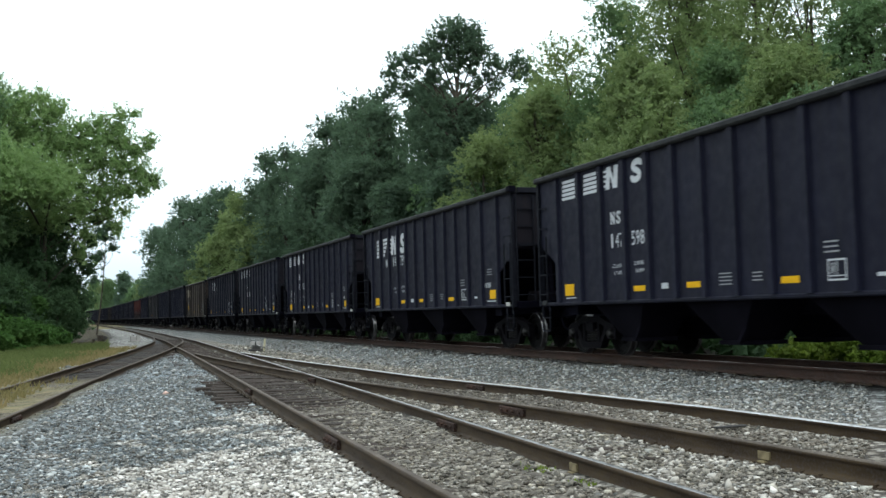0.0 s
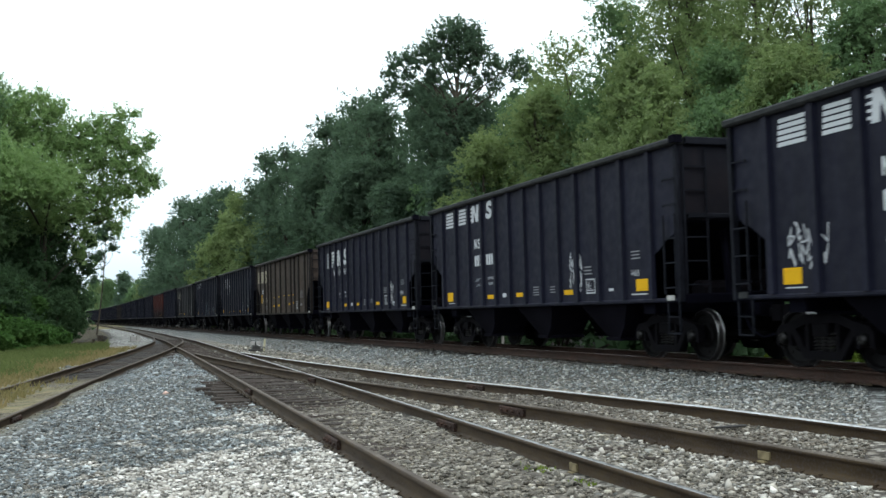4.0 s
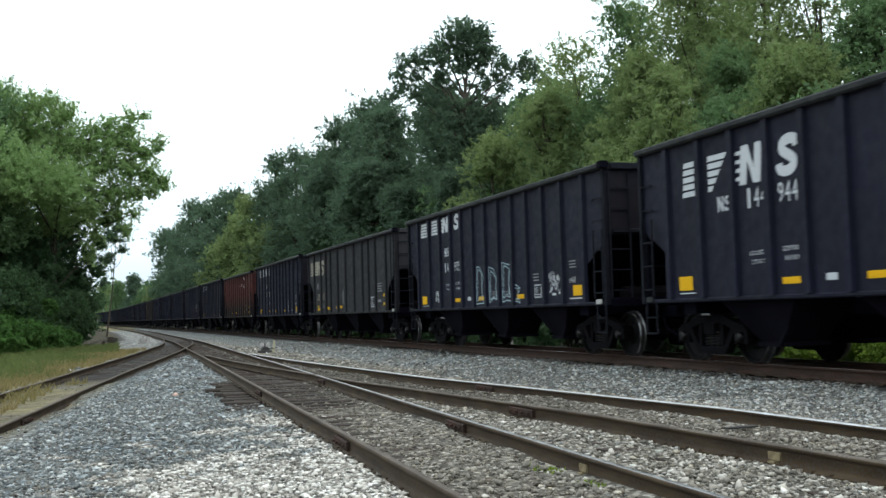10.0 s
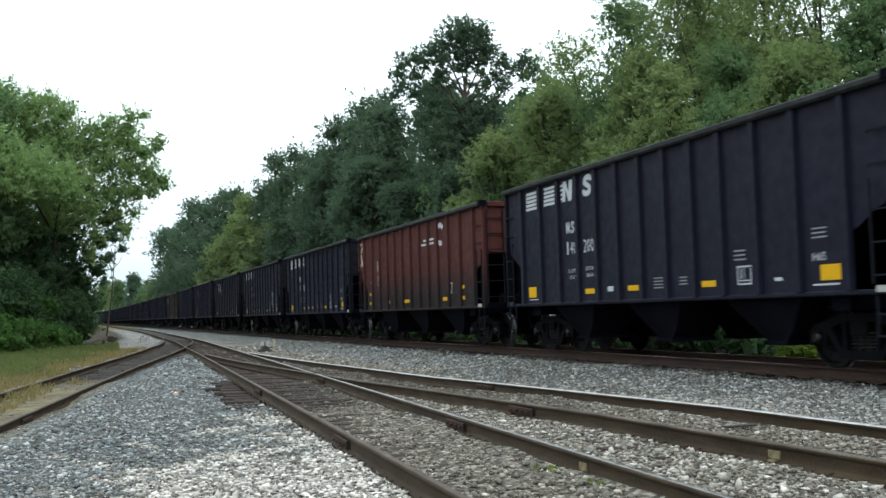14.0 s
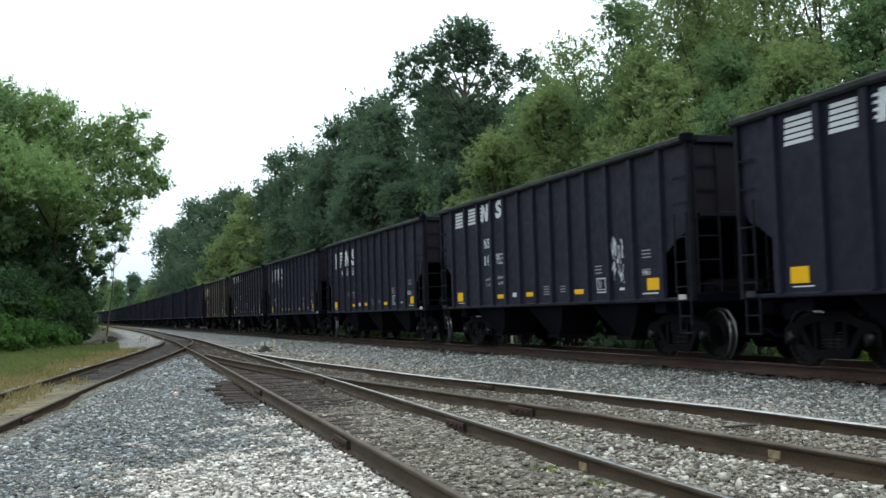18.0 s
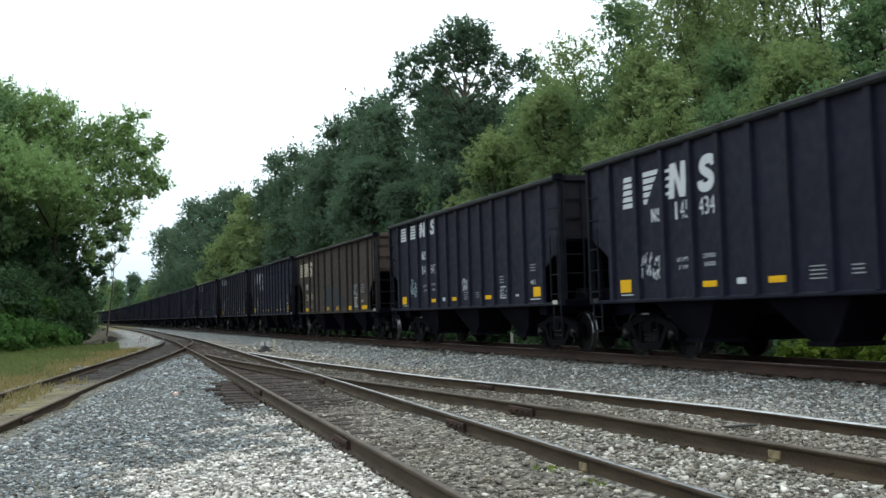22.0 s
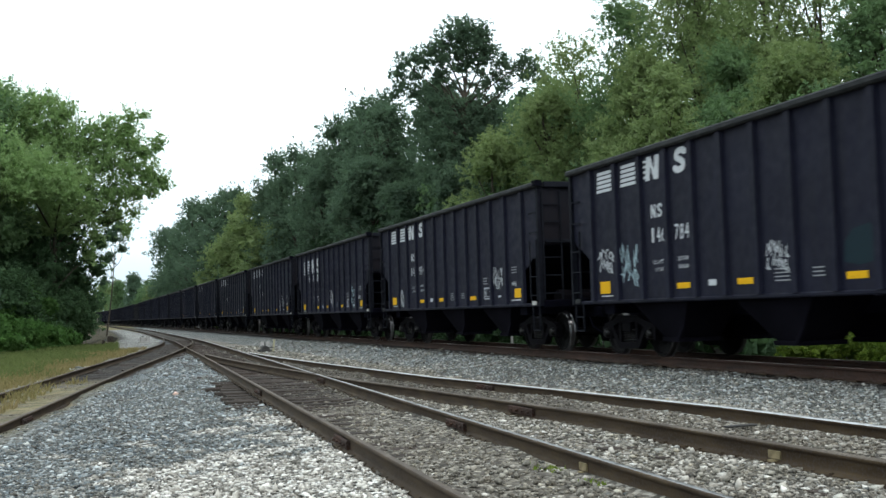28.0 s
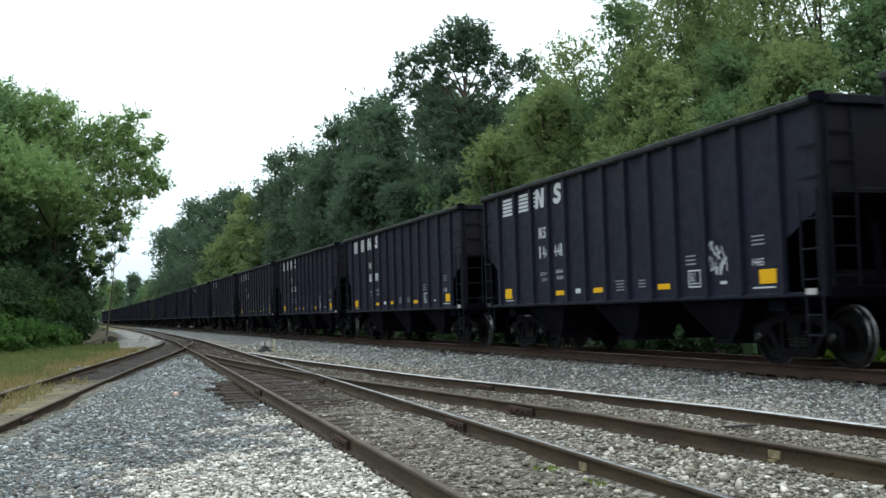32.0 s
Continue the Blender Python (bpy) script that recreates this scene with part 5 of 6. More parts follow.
for k, rear in [(-1, -14.775), (0, 0.0)] + order:
    kind = KINDS.get(k, "bar")
    base, hb, _ = BASES[kind]
    car = copy_thing(base, Matrix.Identity(4))
    if k > 25:
        for o in [c for c in car.children_recursive if c.data in SMALL_PRINT or c.data is SPRING]:
            bpy.data.objects.remove(o)
    TRAIN.append((car, rear - 0.08 - hb + COUPLING.get(k, 0.0)))
    if k in NUMBERS:
        a, b = NUMBERS[k].split()
    else:
        a, b = "", ""
    if k <= 24:
        if kind == "bar":
            number(car, hb, a, b, 3.5, 4.3, 2.13)
            decal(car, H69 if k in (2, 11) else H65, 11.62, 1.55, hb)
        elif kind == "lean":
            number(car, hb, a, b, 3.52, 4.3, 2.48, h=0.31)
        elif kind in ("brown", "grey"):
            number(car, hb, a, b, 1.79, 2.83, 1.66, M_FADED if kind == "brown" else M_GHOST, 0.29, 0.18)
        else:
            number(car, hb, a, b, 1.6, 2.55, 1.95, None, 0.36, 0.215)
    for x, z, c in BROWN_PATCHES.get(k, ()):
        decal(car, {"s": YELLOW_SMALL, "t": THIN_YELLOW, "v": TALL_YELLOW, "b": YELLOW_BIG, "m": YELLOW_MID, "w": YELLOW_WIDE}[c], x, z, hb, name="reflector")
    if k == 16:
        for x, z, w, h, sd in ((5.07, 1.36, 0.38, 0.76, 1), (5.68, 1.16, 1.13, 1.02, 2), (7.02, 1.17, 1.12, 0.98, 3), (8.45, 1.27, 0.78, 0.44, 4)):
            rp = random.Random(sd)
            edge = []
            for a in np.linspace(0, 6.2832, 25)[:-1]:
                q = max(abs(math.cos(a)), abs(math.sin(a))) ** -0.75 * rp.uniform(0.93, 1.03)
                edge.append((min(max(w / 2 + w / 2 * math.cos(a) * q, 0), w), min(max(h / 2 + h / 2 * math.sin(a) * q, 0), h)))
            decal(car, flat([edge], M_PATCH, "overpaint"), x, z, hb, "dull blue-grey patch of overpaint", name="overpaint")
        for poly in ([(5.6, 1.15), (5.66, 1.15), (5.66, 1.52), (5.6, 1.52)], [(5.6, 1.52), (5.66, 1.52), (5.46, 1.64), (5.4, 1.62)], [(5.4, 1.62), (5.46, 1.64), (5.4, 2.05), (5.36, 2.05)], [(5.48, 2.04), (5.8, 2.06), (5.76, 2.13), (5.5, 2.11)]):
            decal(car, flat([poly], M_OLIVE, "spray_line"), 0.0, 0.0, hb, "olive yellow sprayed line", 0.007, "spray_line")
    if k == 18:
        decal(car, flat([[(0.0, 0.06), (0.3, 0.0), (0.66, 0.05), (0.7, 0.36), (0.55, 0.55), (0.22, 0.5), (0.04, 0.34)]], M_TEAL, "overpaint"), 8.68, 1.45, hb, "dark teal patch of overpaint", name="overpaint")
    for j, (x, z, w, h, tone) in enumerate(SCRAWL.get(k, ())):
        decal(car, strokes(M_LINES if k == 8 else M_CYAN if tone else M_WHITE, k * 10 + j, w, h, tone), x, z, hb, "sprayed scrawl", 0.006, "spray_scrawl")["kind"] = "stuff"
for base, _, _ in BASES.values():
    for o in [*base.children_recursive, base]:
        bpy.data.objects.remove(o)


# ---- plants ----
def leaf_cloud(centres, radii, n, size, seed, flatten=0.9, core=0.12, spray=1.0):
    """Leaves along small sprays on the shells of lobes, and coarser ones in the shade inside."""
    r = np.random.default_rng(seed)
    centres, radii = np.array(centres, float), np.array(radii, float)
    weight = radii ** 2
    scale = np.array([1, 1, flatten])

    def unit(v):
        return v / np.linalg.norm(v, axis=1)[:, None]

    ns = max(n // 22, 1)
    pick = r.choice(len(radii), ns, p=weight / weight.sum())
    d = unit(r.normal(size=(ns, 3)))
    d[:, 2] = np.where(d[:, 2] < -0.6, -d[:, 2], d[:, 2])
    reach = radii[pick] * (0.45 + 0.5 * r.uniform(0, 1, ns) ** 0.7)
    reach *= 1 + 0.25 * np.sin(d[:, 0] * 5 + pick) * np.sin(d[:, 1] * 6 + 2 * pick) + 0.16 * np.sin(d[:, 2] * 9 + pick)
    foot = centres[pick] + d * reach[:, None] * scale
    way = unit(d * 0.8 + r.normal(size=(ns, 3)) * 0.55 + np.array([0, 0, 0.3]))
    length = spray * (0.2 * radii[pick] + 3 * size) * r.uniform(0.5, 1.7, ns)
    which = r.integers(0, ns, n)
    u = r.uniform(0, 1, n) ** 0.8
    p = foot[which] + way[which] * (length[which] * u)[:, None] + r.normal(size=(n, 3)) * (size * 1.25) * (1.25 - u)[:, None]
    out = d[which]
    age = np.clip(r.normal(0.5, 0.2, ns)[which] + r.normal(0, 0.1, n), 0, 1)
    s = size * r.uniform(0.6, 1.3, n)
    m = int(n * core)
    if m:
        pc = r.choice(len(radii), m, p=weight / weight.sum())
        dc = unit(r.normal(size=(m, 3)))
        p = np.vstack([p, centres[pc] + dc * (radii[pc] * 0.62 * r.uniform(0, 1, m) ** 0.4)[:, None] * scale])
        out, age, s = np.vstack([out, dc]), np.concatenate([age, r.uniform(0.35, 0.6, m)]), np.concatenate([s, size * 2.6 * r.uniform(0.7, 1.2, m)])
    k = len(p)
    nrm = unit(out * 0.4 + np.array([0, 0, 0.45]) + r.normal(size=(k, 3)) * 0.5)
    a = unit(np.cross(nrm, r.normal(size=(k, 3))))
    b = np.cross(nrm, a)
    s = s[:, None]
    v = np.stack([p + a * s, p - a * s * 0.7 + b * s * 0.6, p - a * s * 0.7 - b * s * 0.6], 1)
    return v.reshape(-1, 3), np.arange(k * 3).reshape(-1, 3), {"age": np.repeat(age, 3)}


def limb(b, p, q, r0, r1, bend, r, n=5, sides=6):
    p, q = Vector(p), Vector(q)
    off = Vector((r.uniform(-1, 1), r.uniform(-1, 1), r.uniform(-0.3, 0.6))) * bend
    prev, pr = p, r0
    for k in range(1, n + 1):
        u = k / n
        cur = p.lerp(q, u) + off * math.sin(u * math.pi)
        rad = r0 + (r1 - r0) * u
        b.tube(prev, cur, pr, sides, rad)
        prev, pr = cur, rad


def tree(x, y, height, radius, seed, leaf, size, n, label, low=0.3, lobes=None, name="tree", lean=0.0, trunk=None, core=0.12, spray=1.0):
    r = random.Random(seed)
    z0 = float(ground_z(x, y)) - 0.1
    t = thing(name, label, "tree", pose(x, y, z0, 0, 0, 0))
    if lobes is None:
        lobes = []
        for k in range(int(22 + height * radius * 0.42)):
            u = r.random() ** 0.9
            reach_ = radius * (0.25 + 0.75 * (1 - u) ** 0.55) * (0.75 + 0.25 * math.sin(min(u * 6, 1.57)))
            a = r.uniform(0, 2 * math.pi)
            off = reach_ * math.sqrt(r.random()) * r.uniform(0.7, 1.0)
            rr = r.uniform(0.8, 1.3) * (0.19 * radius + 0.055 * height) * (1.15 - 0.4 * u)
            lobes.append((off * math.cos(a), off * math.sin(a), min(height * (low + (1 - low) * u), height - rr * 0.7), rr))
        lobes.append((r.uniform(-0.3, 0.3), 0, height - radius * 0.2, radius * 0.24))
    tb = Build()
    tr = trunk or max(0.12, height * 0.016)
    limb(tb, (0, 0, 0), (lean, 0, height * 0.82), tr, tr * 0.3, height * 0.02, r, 8, 8)
    for (lx, ly, lz, lr) in lobes[::2]:
        u = max(min(lz / height - 0.16, 0.75), 0.12)
        limb(tb, (lean * u / 0.82, 0, height * u), (lx, ly, lz), tr * 0.45, tr * 0.1, 0.3, r, 3, 4)
        for j in range(2):
            limb(tb, (lx, ly, lz), (lx + r.uniform(-0.8, 0.8) * lr, ly + r.uniform(-0.8, 0.8) * lr, lz + r.uniform(-0.2, 0.8) * lr), tr * 0.12, tr * 0.04, 0.1, r, 1, 3)
    part("trunk", tb.mesh("trunk", M_BARK), t)
    v, f, tone = leaf_cloud([l[:3] for l in lobes], [l[3] for l in lobes], int(n * 2.3), size * 0.6, seed, core=core, spray=spray)
    part("crown", quads_mesh("crown", v, f, [leaf], tone), t)
    return t


def shrub(x, y, h, w, seed, leaf, size, n, label, name="shrub"):
    r = random.Random(seed)
    z0 = float(ground_z(x, y)) - 0.05
    t = thing(name, label, "shrub", pose(x, y, z0, 0, 0, 0))
    lobes = [(r.uniform(-0.6, 0.6) * w, r.uniform(-0.6, 0.6) * w, h * r.uniform(0.15, 0.8), r.uniform(0.28, 0.5) * min(w, h)) for k in range(9)]
    tb = Build()
    for (lx, ly, lz, lr) in lobes:
        limb(tb, (lx * 0.2, ly * 0.2, 0), (lx, ly, lz), 0.035, 0.01, 0.1, r, 3, 5)
    part("stem", tb.mesh("stem", M_BARK), t)
    v, f, tone = leaf_cloud([l[:3] for l in lobes], [l[3] for l in lobes], int(n * 2), size * 0.62, seed)
    v[:, 2] = np.maximum(v[:, 2], 0.02)
    part("foliage", quads_mesh("foliage", v, f, [leaf], tone), t)
    return t


DARK = "tall dark green broadleaf tree in the trackside woods"
MID = "leafy green broadleaf tree in the trackside woods"
LIGHT = "yellow-green broadleaf tree at the edge of the woods"
TAN = "tree with thinning olive and tan leaves"

# the tall tree that stands over the woods: an open crown on bare forks
tree(20.8, 62, 19.0, 4.6, 11, M_LEAF_DARK, 0.115, 27000, "tall dark tree with an open crown over the woods", core=0.08, spray=0.8, lobes=[
    (-1.4, 0.2, 17.6, 0.96), (-0.6, -0.3, 18.3, 1.02), (0.3, 0.3, 18.6, 1.02), (1.1, 0.0, 18.3, 0.96), (1.5, 0.3, 17.6, 0.96), (0.5, -0.3, 17.6, 1.09), (-0.5, 0.0, 17.1, 1.02), (-1.5, 0.0, 16.6, 0.96), (1.5, 0.0, 16.8, 0.90), (0.6, 0.2, 16.6, 0.90), (-2.0, 0.4, 17.2, 0.64), (-0.3, 0.0, 16.1, 0.77),
    (-2.6, 0.2, 16.4, 0.70), (-3.2, 0.0, 16.6, 0.64), (-3.9, -0.2, 16.2, 0.77), (-4.3, 0.0, 15.5, 0.64), (-3.1, 0.3, 15.6, 0.64), (-4.1, 0.2, 14.8, 0.77), (-3.0, 0.0, 14.4, 0.77), (-4.7, 0.0, 14.1, 0.58), (-1.7, 0.0, 15.3, 0.70), (-1.9, 0.2, 14.1, 0.90),
    (2.6, 0.0, 16.6, 0.64), (3.3, 0.3, 16.2, 0.70), (4.1, 0.0, 16.8, 0.70), (4.8, 0.2, 16.4, 0.77), (4.1, 0.0, 15.8, 0.64), (5.3, 0.0, 15.6, 0.64), (2.6, 0.0, 15.0, 0.70), (2.0, 0.2, 14.1, 0.77), (0.9, 0.0, 14.6, 0.58),
    (-2.9, 0.0, 12.9, 1.10), (-1.1, 0.0, 13.0, 1.21), (0.6, 0.3, 12.8, 1.21), (2.1, 0.0, 12.6, 1.32), (3.5, 0.2, 13.2, 0.88), (-2.1, 0.0, 11.2, 1.65), (0.7, 0.0, 11.0, 1.76), (2.7, 0.0, 10.8, 1.54), (0.4, 0.2, 15.2, 0.55), (-0.8, 0.1, 14.9, 0.6), (1.5, 0.1, 15.2, 0.6), (2.1, 0.3, 15.8, 0.55), (1.0, -0.2, 15.8, 0.5), (-1.6, 0.0, 15.6, 0.6), (-0.5, 0.0, 9.4, 1.98)], trunk=0.2)
# named woods trees, far to near: x, y, height, radius
for i, (x, y, h, rad) in enumerate(((8.6, 190, 17.6, 4.5), (10.2, 178, 17.5, 4.4), (11.2, 165, 19.5, 5.0), (12.4, 156, 18.0, 4.4), (13.8, 145, 18.0, 4.4), (14.9, 138, 17.8, 4.0), (18.0, 110, 18.9, 3.8), (16.9, 118, 19.2, 3.4), (20.6, 112, 17.0, 4.2), (20.0, 96, 19.0, 4.0), (20.6, 86, 19.1, 4.2), (23.5, 76, 18.0, 4.0), (18.6, 98, 14.0, 4.5), (18.5, 78, 12.5, 4.5), (21.5, 92, 18.6, 4.2), (20.2, 80, 16.8, 4.0), (21.8, 63, 14.0, 3.6), (22.8, 70, 15.6, 3.8), (19.4, 104, 17.8, 3.8))):
    tree(x, y, h, rad, 30 + i, M_LEAF_DARK, 0.17 if y < 130 else 0.23, 12500 if y < 130 else 6500, DARK, low=0.26)
for i, (x, y, h, rad) in enumerate(((15.2, 121, 14.8, 4.4), (13.9, 127, 13.4, 4.0), (13.0, 134, 11.0, 3.8), (12.0, 142, 8.6, 3.4), (16.2, 116, 11.5, 4.0))):
    tree(x, y, h, rad, 50 + i, M_LEAF_LIGHT, 0.25, 7000, LIGHT, low=0.12)
for i, (x, y, h, rad) in enumerate(((22.9, 50, 14.6, 3.3), (23.6, 45.5, 15.6, 3.0), (24.2, 40, 18.5, 3.4), (24.8, 36, 19.5, 3.4), (26.8, 35, 19.0, 3.2), (28.3, 32, 19.0, 3.3), (24.0, 56, 13.2, 3.6), (26.0, 43, 16.0, 3.2), (27.2, 41, 15.4, 3.2))):
    tree(x, y, h, rad, 60 + i, M_LEAF_MID if i in (1, 6) else M_LEAF_LIGHT, 0.1, 19000 if i < 4 or i == 6 else 15000, MID, low=0.22, core=0.1 if i in (0, 1, 2, 3, 6) else 0.0, trunk=0.11)
for i, (x, y, h, rad) in enumerate(((20.4, 38, 11.2, 2.8), (22.0, 34, 10.3, 2.8), (21.6, 29.5, 9.2, 2.7), (24.6, 29, 11.0, 2.8), (20.4, 48, 11.6, 3.0))):
    tree(x, y, h, rad, 70 + i, M_LEAF_LIGHT if i % 2 == 0 else M_LEAF_MID, 0.1, 19000, LIGHT, low=0.1)
for i, (x, y, h, rad) in enumerate(((19.2, 53, 10.4, 3.0), (19.6, 60, 9.5, 3.4), (18.4, 68, 9.5, 3.2), (26.5, 27.5, 10.2, 2.6))):
    tree(x, y, h, rad, 80 + i, (M_LEAF_LIGHT, M_LEAF_DARK, M_LEAF_DARK, M_LEAF_TAN)[i], 0.14, 11000, (LIGHT, DARK, DARK, TAN)[i], low=0.06)
# the rest of the woods behind, and beside the line before and past the view
rw = random.Random(5)
for i in range(26):
    y = 24 + i * 6.6 + rw.uniform(-2, 2)
    x = float(main_x(y)) + rw.uniform(15.5, 21)
    h = rw.uniform(9.5, 11.5) if y < 42 else rw.uniform(11, 14.5)
    tree(x, y, h, rw.uniform(3.2, 4.4), 100 + i, rw.choice((M_LEAF_DARK, M_LEAF_DARK, M_LEAF_MID)) if y > 58 else M_LEAF_MID, 0.3 if y < 60 else 0.42, 3400 if y < 60 else 1900, DARK, low=0.05)
for i in range(6):
    y = -14 + i * 6.0 + rw.uniform(-2, 2)
    tree(float(main_x(y)) + rw.uniform(10, 14), y, rw.uniform(11, 15), 3.4, 140 + i, M_LEAF_MID, 0.3, 3000, MID, low=0.1)

# young growth that closes the woods' edge down to the ground; shade painted in past y 66
for i in range(30):
    y = 21 + i * 5.2 + rw.uniform(-1.5, 1.5)
    x = float(main_x(y)) + rw.uniform(9.5, 12.5)
    tree(x, y, rw.uniform(5.5, 9.0), rw.uniform(2.2, 3.0), 160 + i, rw.choice((M_LEAF_MID, M_LEAF_LIGHT, M_LEAF_MID)) if y < 66 else M_LEAF_SHADED, 0.13 if y < 60 else 0.24, 6500 if y < 60 else 2400, "young leafy tree at the edge of the woods", low=0.03)

# undergrowth at the foot of the woods, mostly darker leaves past y 60 for shade
for i in range(34):
    y = 20 + i * 3.9 + rw.uniform(-1.2, 1.2)
    x = float(main_x(y)) + rw.uniform(7.0, 9.2)
    h = rw.uniform(2.6, 5.0)
    shrub(x, y, h, rw.uniform(1.8, 2.8), 200 + i, rw.choice((M_LEAF_MID, M_LEAF_DARK, M_LEAF_DARK, M_LEAF_DARK) if y > 60 else (M_LEAF_MID, M_LEAF_LIGHT, M_LEAF_MID, M_LEAF_TAN)), 0.12 if y < 60 else 0.22, 1500 if y < 60 else 900, "tangled green undergrowth beside the railway")
for i in range(13):
    y = 12.8 + i * 0.6 + rw.uniform(-0.4, 0.4)
    x = float(main_x(y)) + rw.uniform(3.6, 4.8)
    shrub(x, y, rw.uniform(0.6, 0.92), rw.uniform(0.7, 1.1), 260 + i, M_WEED, 0.085, 1200, "bright green leafy weeds on the bank beyond the track", "weed_clump")

# low bushes that close the bank beyond the line, shade put into their leaves
for i in range(34):
    y = 21 + i * 2.3 + rw.uniform(-0.8, 0.8)
    x = float(main_x(y)) + rw.uniform(4.6, 6.0)
    shrub(x, y, rw.uniform(1.1, 1.8), rw.uniform(1.5, 2.0), 500 + i, M_LEAF_SHADED, 0.17, 700, "low bushes on the bank beyond the track, leaves darkened for shade")

# the thicket left of the sidings
LEFT = "vine-covered green tree with spreading boughs beside the siding"
tree(-3.4, 62, 14.0, 5, 300, M_LEAF_BOUGH, 0.105, 56000, LEFT, spray=1.5, core=0.12, lobes=[
    (-3.5, 0.0, 13.6, 1.10), (-2.6, 0.2, 14.2, 0.61), (-2.0, 0.0, 13.1, 1.22), (-1.1, 0.2, 13.5, 0.73), (-0.3, 0.0, 13.8, 0.61), (0.3, 0.0, 13.0, 0.98), (0.8, 0.2, 13.2, 0.49), (-1.0, 0.0, 12.1, 1.59), (-2.5, 0.0, 11.6, 1.95), (0.4, 0.3, 11.6, 1.46), (1.6, 0.0, 11.4, 1.10),
    (2.2, 0.2, 12.2, 0.73), (2.9, 0.0, 12.6, 0.55), (3.1, 0.0, 11.7, 1.10), (3.9, 0.2, 12.4, 0.73), (4.1, 0.0, 13.1, 0.49), (4.8, 0.2, 13.2, 0.37), (4.1, 0.0, 11.5, 0.85), (4.8, 0.0, 11.0, 0.73), (5.5, 0.2, 11.4, 0.49), (5.8, 0.0, 11.7, 0.30), (2.6, 0.0, 10.5, 1.34), (3.9, 0.2, 10.2, 1.10), (5.0, 0.0, 9.7, 0.85), (5.8, 0.2, 9.5, 0.55),
    (6.0, 0.0, 9.1, 0.43), (5.2, 0.0, 8.8, 0.67), (4.2, 0.0, 8.8, 0.92), (3.1, 0.0, 8.7, 1.10), (1.2, 0.0, 9.4, 1.71), (-0.8, 0.0, 9.4, 2.32), (-2.8, -1.0, 9.0, 2.44), (1.9, 0.0, 7.6, 1.34), (3.2, 0.2, 7.5, 0.79), (4.2, 0.0, 7.6, 0.55), (3.9, 0.0, 6.5, 0.43), (0.2, 0.0, 7.2, 1.95), (2.2, 0.0, 6.3, 0.6), (1.9, 0.0, 5.1, 0.6),
    # forward boughs added to shade the thicket below them
    (-3.1, -4.0, 9.2, 2.20), (-1.1, -4.0, 8.6, 1.83), (-5.2, -4.0, 9.7, 2.44), (0.7, -3.5, 8.4, 1.34)], trunk=0.16)
for i, (x, y, h, rad) in enumerate(((-7.2, 60, 14.2, 3.4), (-9.5, 66, 13.5, 4.0), (-6.0, 72, 12.5, 3.4), (-11.5, 58, 13.0, 3.6), (-8.2, 52, 9.0, 2.6))):
    tree(x, y, h, rad, 310 + i, (M_LEAF_MID, M_LEAF_DARK, M_LEAF_DARK)[min(i, 2)], 0.15, 14000 if x > -8 and y > 55 else 4500, "dense green tree in the thicket beside the siding", low=0.05)
# bushes whose leaf colour carries the shade at the thicket's foot
for i, (x, y, h, w) in enumerate(((-3.2, 60, 3.0, 1.6), (-5.2, 58, 4.6, 2.2), (-3.0, 66, 2.6, 1.5), (-7.0, 57, 5.0, 2.6), (-4.8, 60, 6.0, 2.4), (-6.6, 60, 7.0, 2.6), (-2.6, 68, 3.0, 1.1), (-2.7, 76, 3.3, 1.2), (-3.2, 84, 3.4, 1.2))):
    shrub(x, y, h, w, 330 + i, M_LEAF_SHADED, 0.13, 3800, "green bushes under the thicket, leaves darkened for shade")
for i, (x, y, h, w) in enumerate(((-4.3, 54.5, 1.2, 1.1), (-3.5, 56, 0.9, 1.0), (-5.4, 52, 1.3, 1.2), (-6.2, 49, 1.2, 1.4), (-4.9, 50.5, 0.7, 1.0), (-2.8, 58, 0.8, 0.9), (-5.6, 56.5, 3.0, 1.1), (-4.3, 57.5, 1.9, 0.9), (-6.9, 55, 3.8, 1.2), (-7.6, 52, 2.4, 1.2), (-4.9, 58.5, 4.4, 0.9), (-3.6, 58.8, 3.0, 0.7))):
    shrub(x, y, h, w, 345 + i, M_VINE, 0.15, 2300, "mound of bright green vines at the foot of the thicket", "vine_mound")
# its dark leaf colour paints the shade beneath the boughs
tree(-4.2, 63, 8.0, 2.6, 344, M_LEAF_SHADED, 0.13, 24000, "low vine-hung tree, leaves darkened for the shade under the thicket boughs", lobes=[
    (1.4, 0, 6.0, 1.4), (-0.8, 0, 5.6, 2.2), (1.7, -0.2, 4.2, 1.2), (0.4, -0.4, 3.4, 1.7), (1.4, -0.4, 2.2, 1.3), (-0.8, -0.3, 2.0, 1.7), (-2.4, -0.6, 4.4, 1.9), (-2.6, -0.6, 2.4, 1.7), (1.6, 0, 1.2, 1.2), (-4.0, 0, 6.4, 2.0), (-4.2, -0.5, 4.0, 2.0), (2.6, 0, 5.2, 0.7), (2.3, 0, 3.4, 0.7), (3.1, 0, 4.4, 0.6), (3.2, 0, 6.0, 0.6), (2.8, 0, 2.5, 0.6), (2.7, 0, 1.3, 0.6), (3.4, 0, 7.2, 0.5), (2.8, 0, 8.2, 0.7)], trunk=0.2)
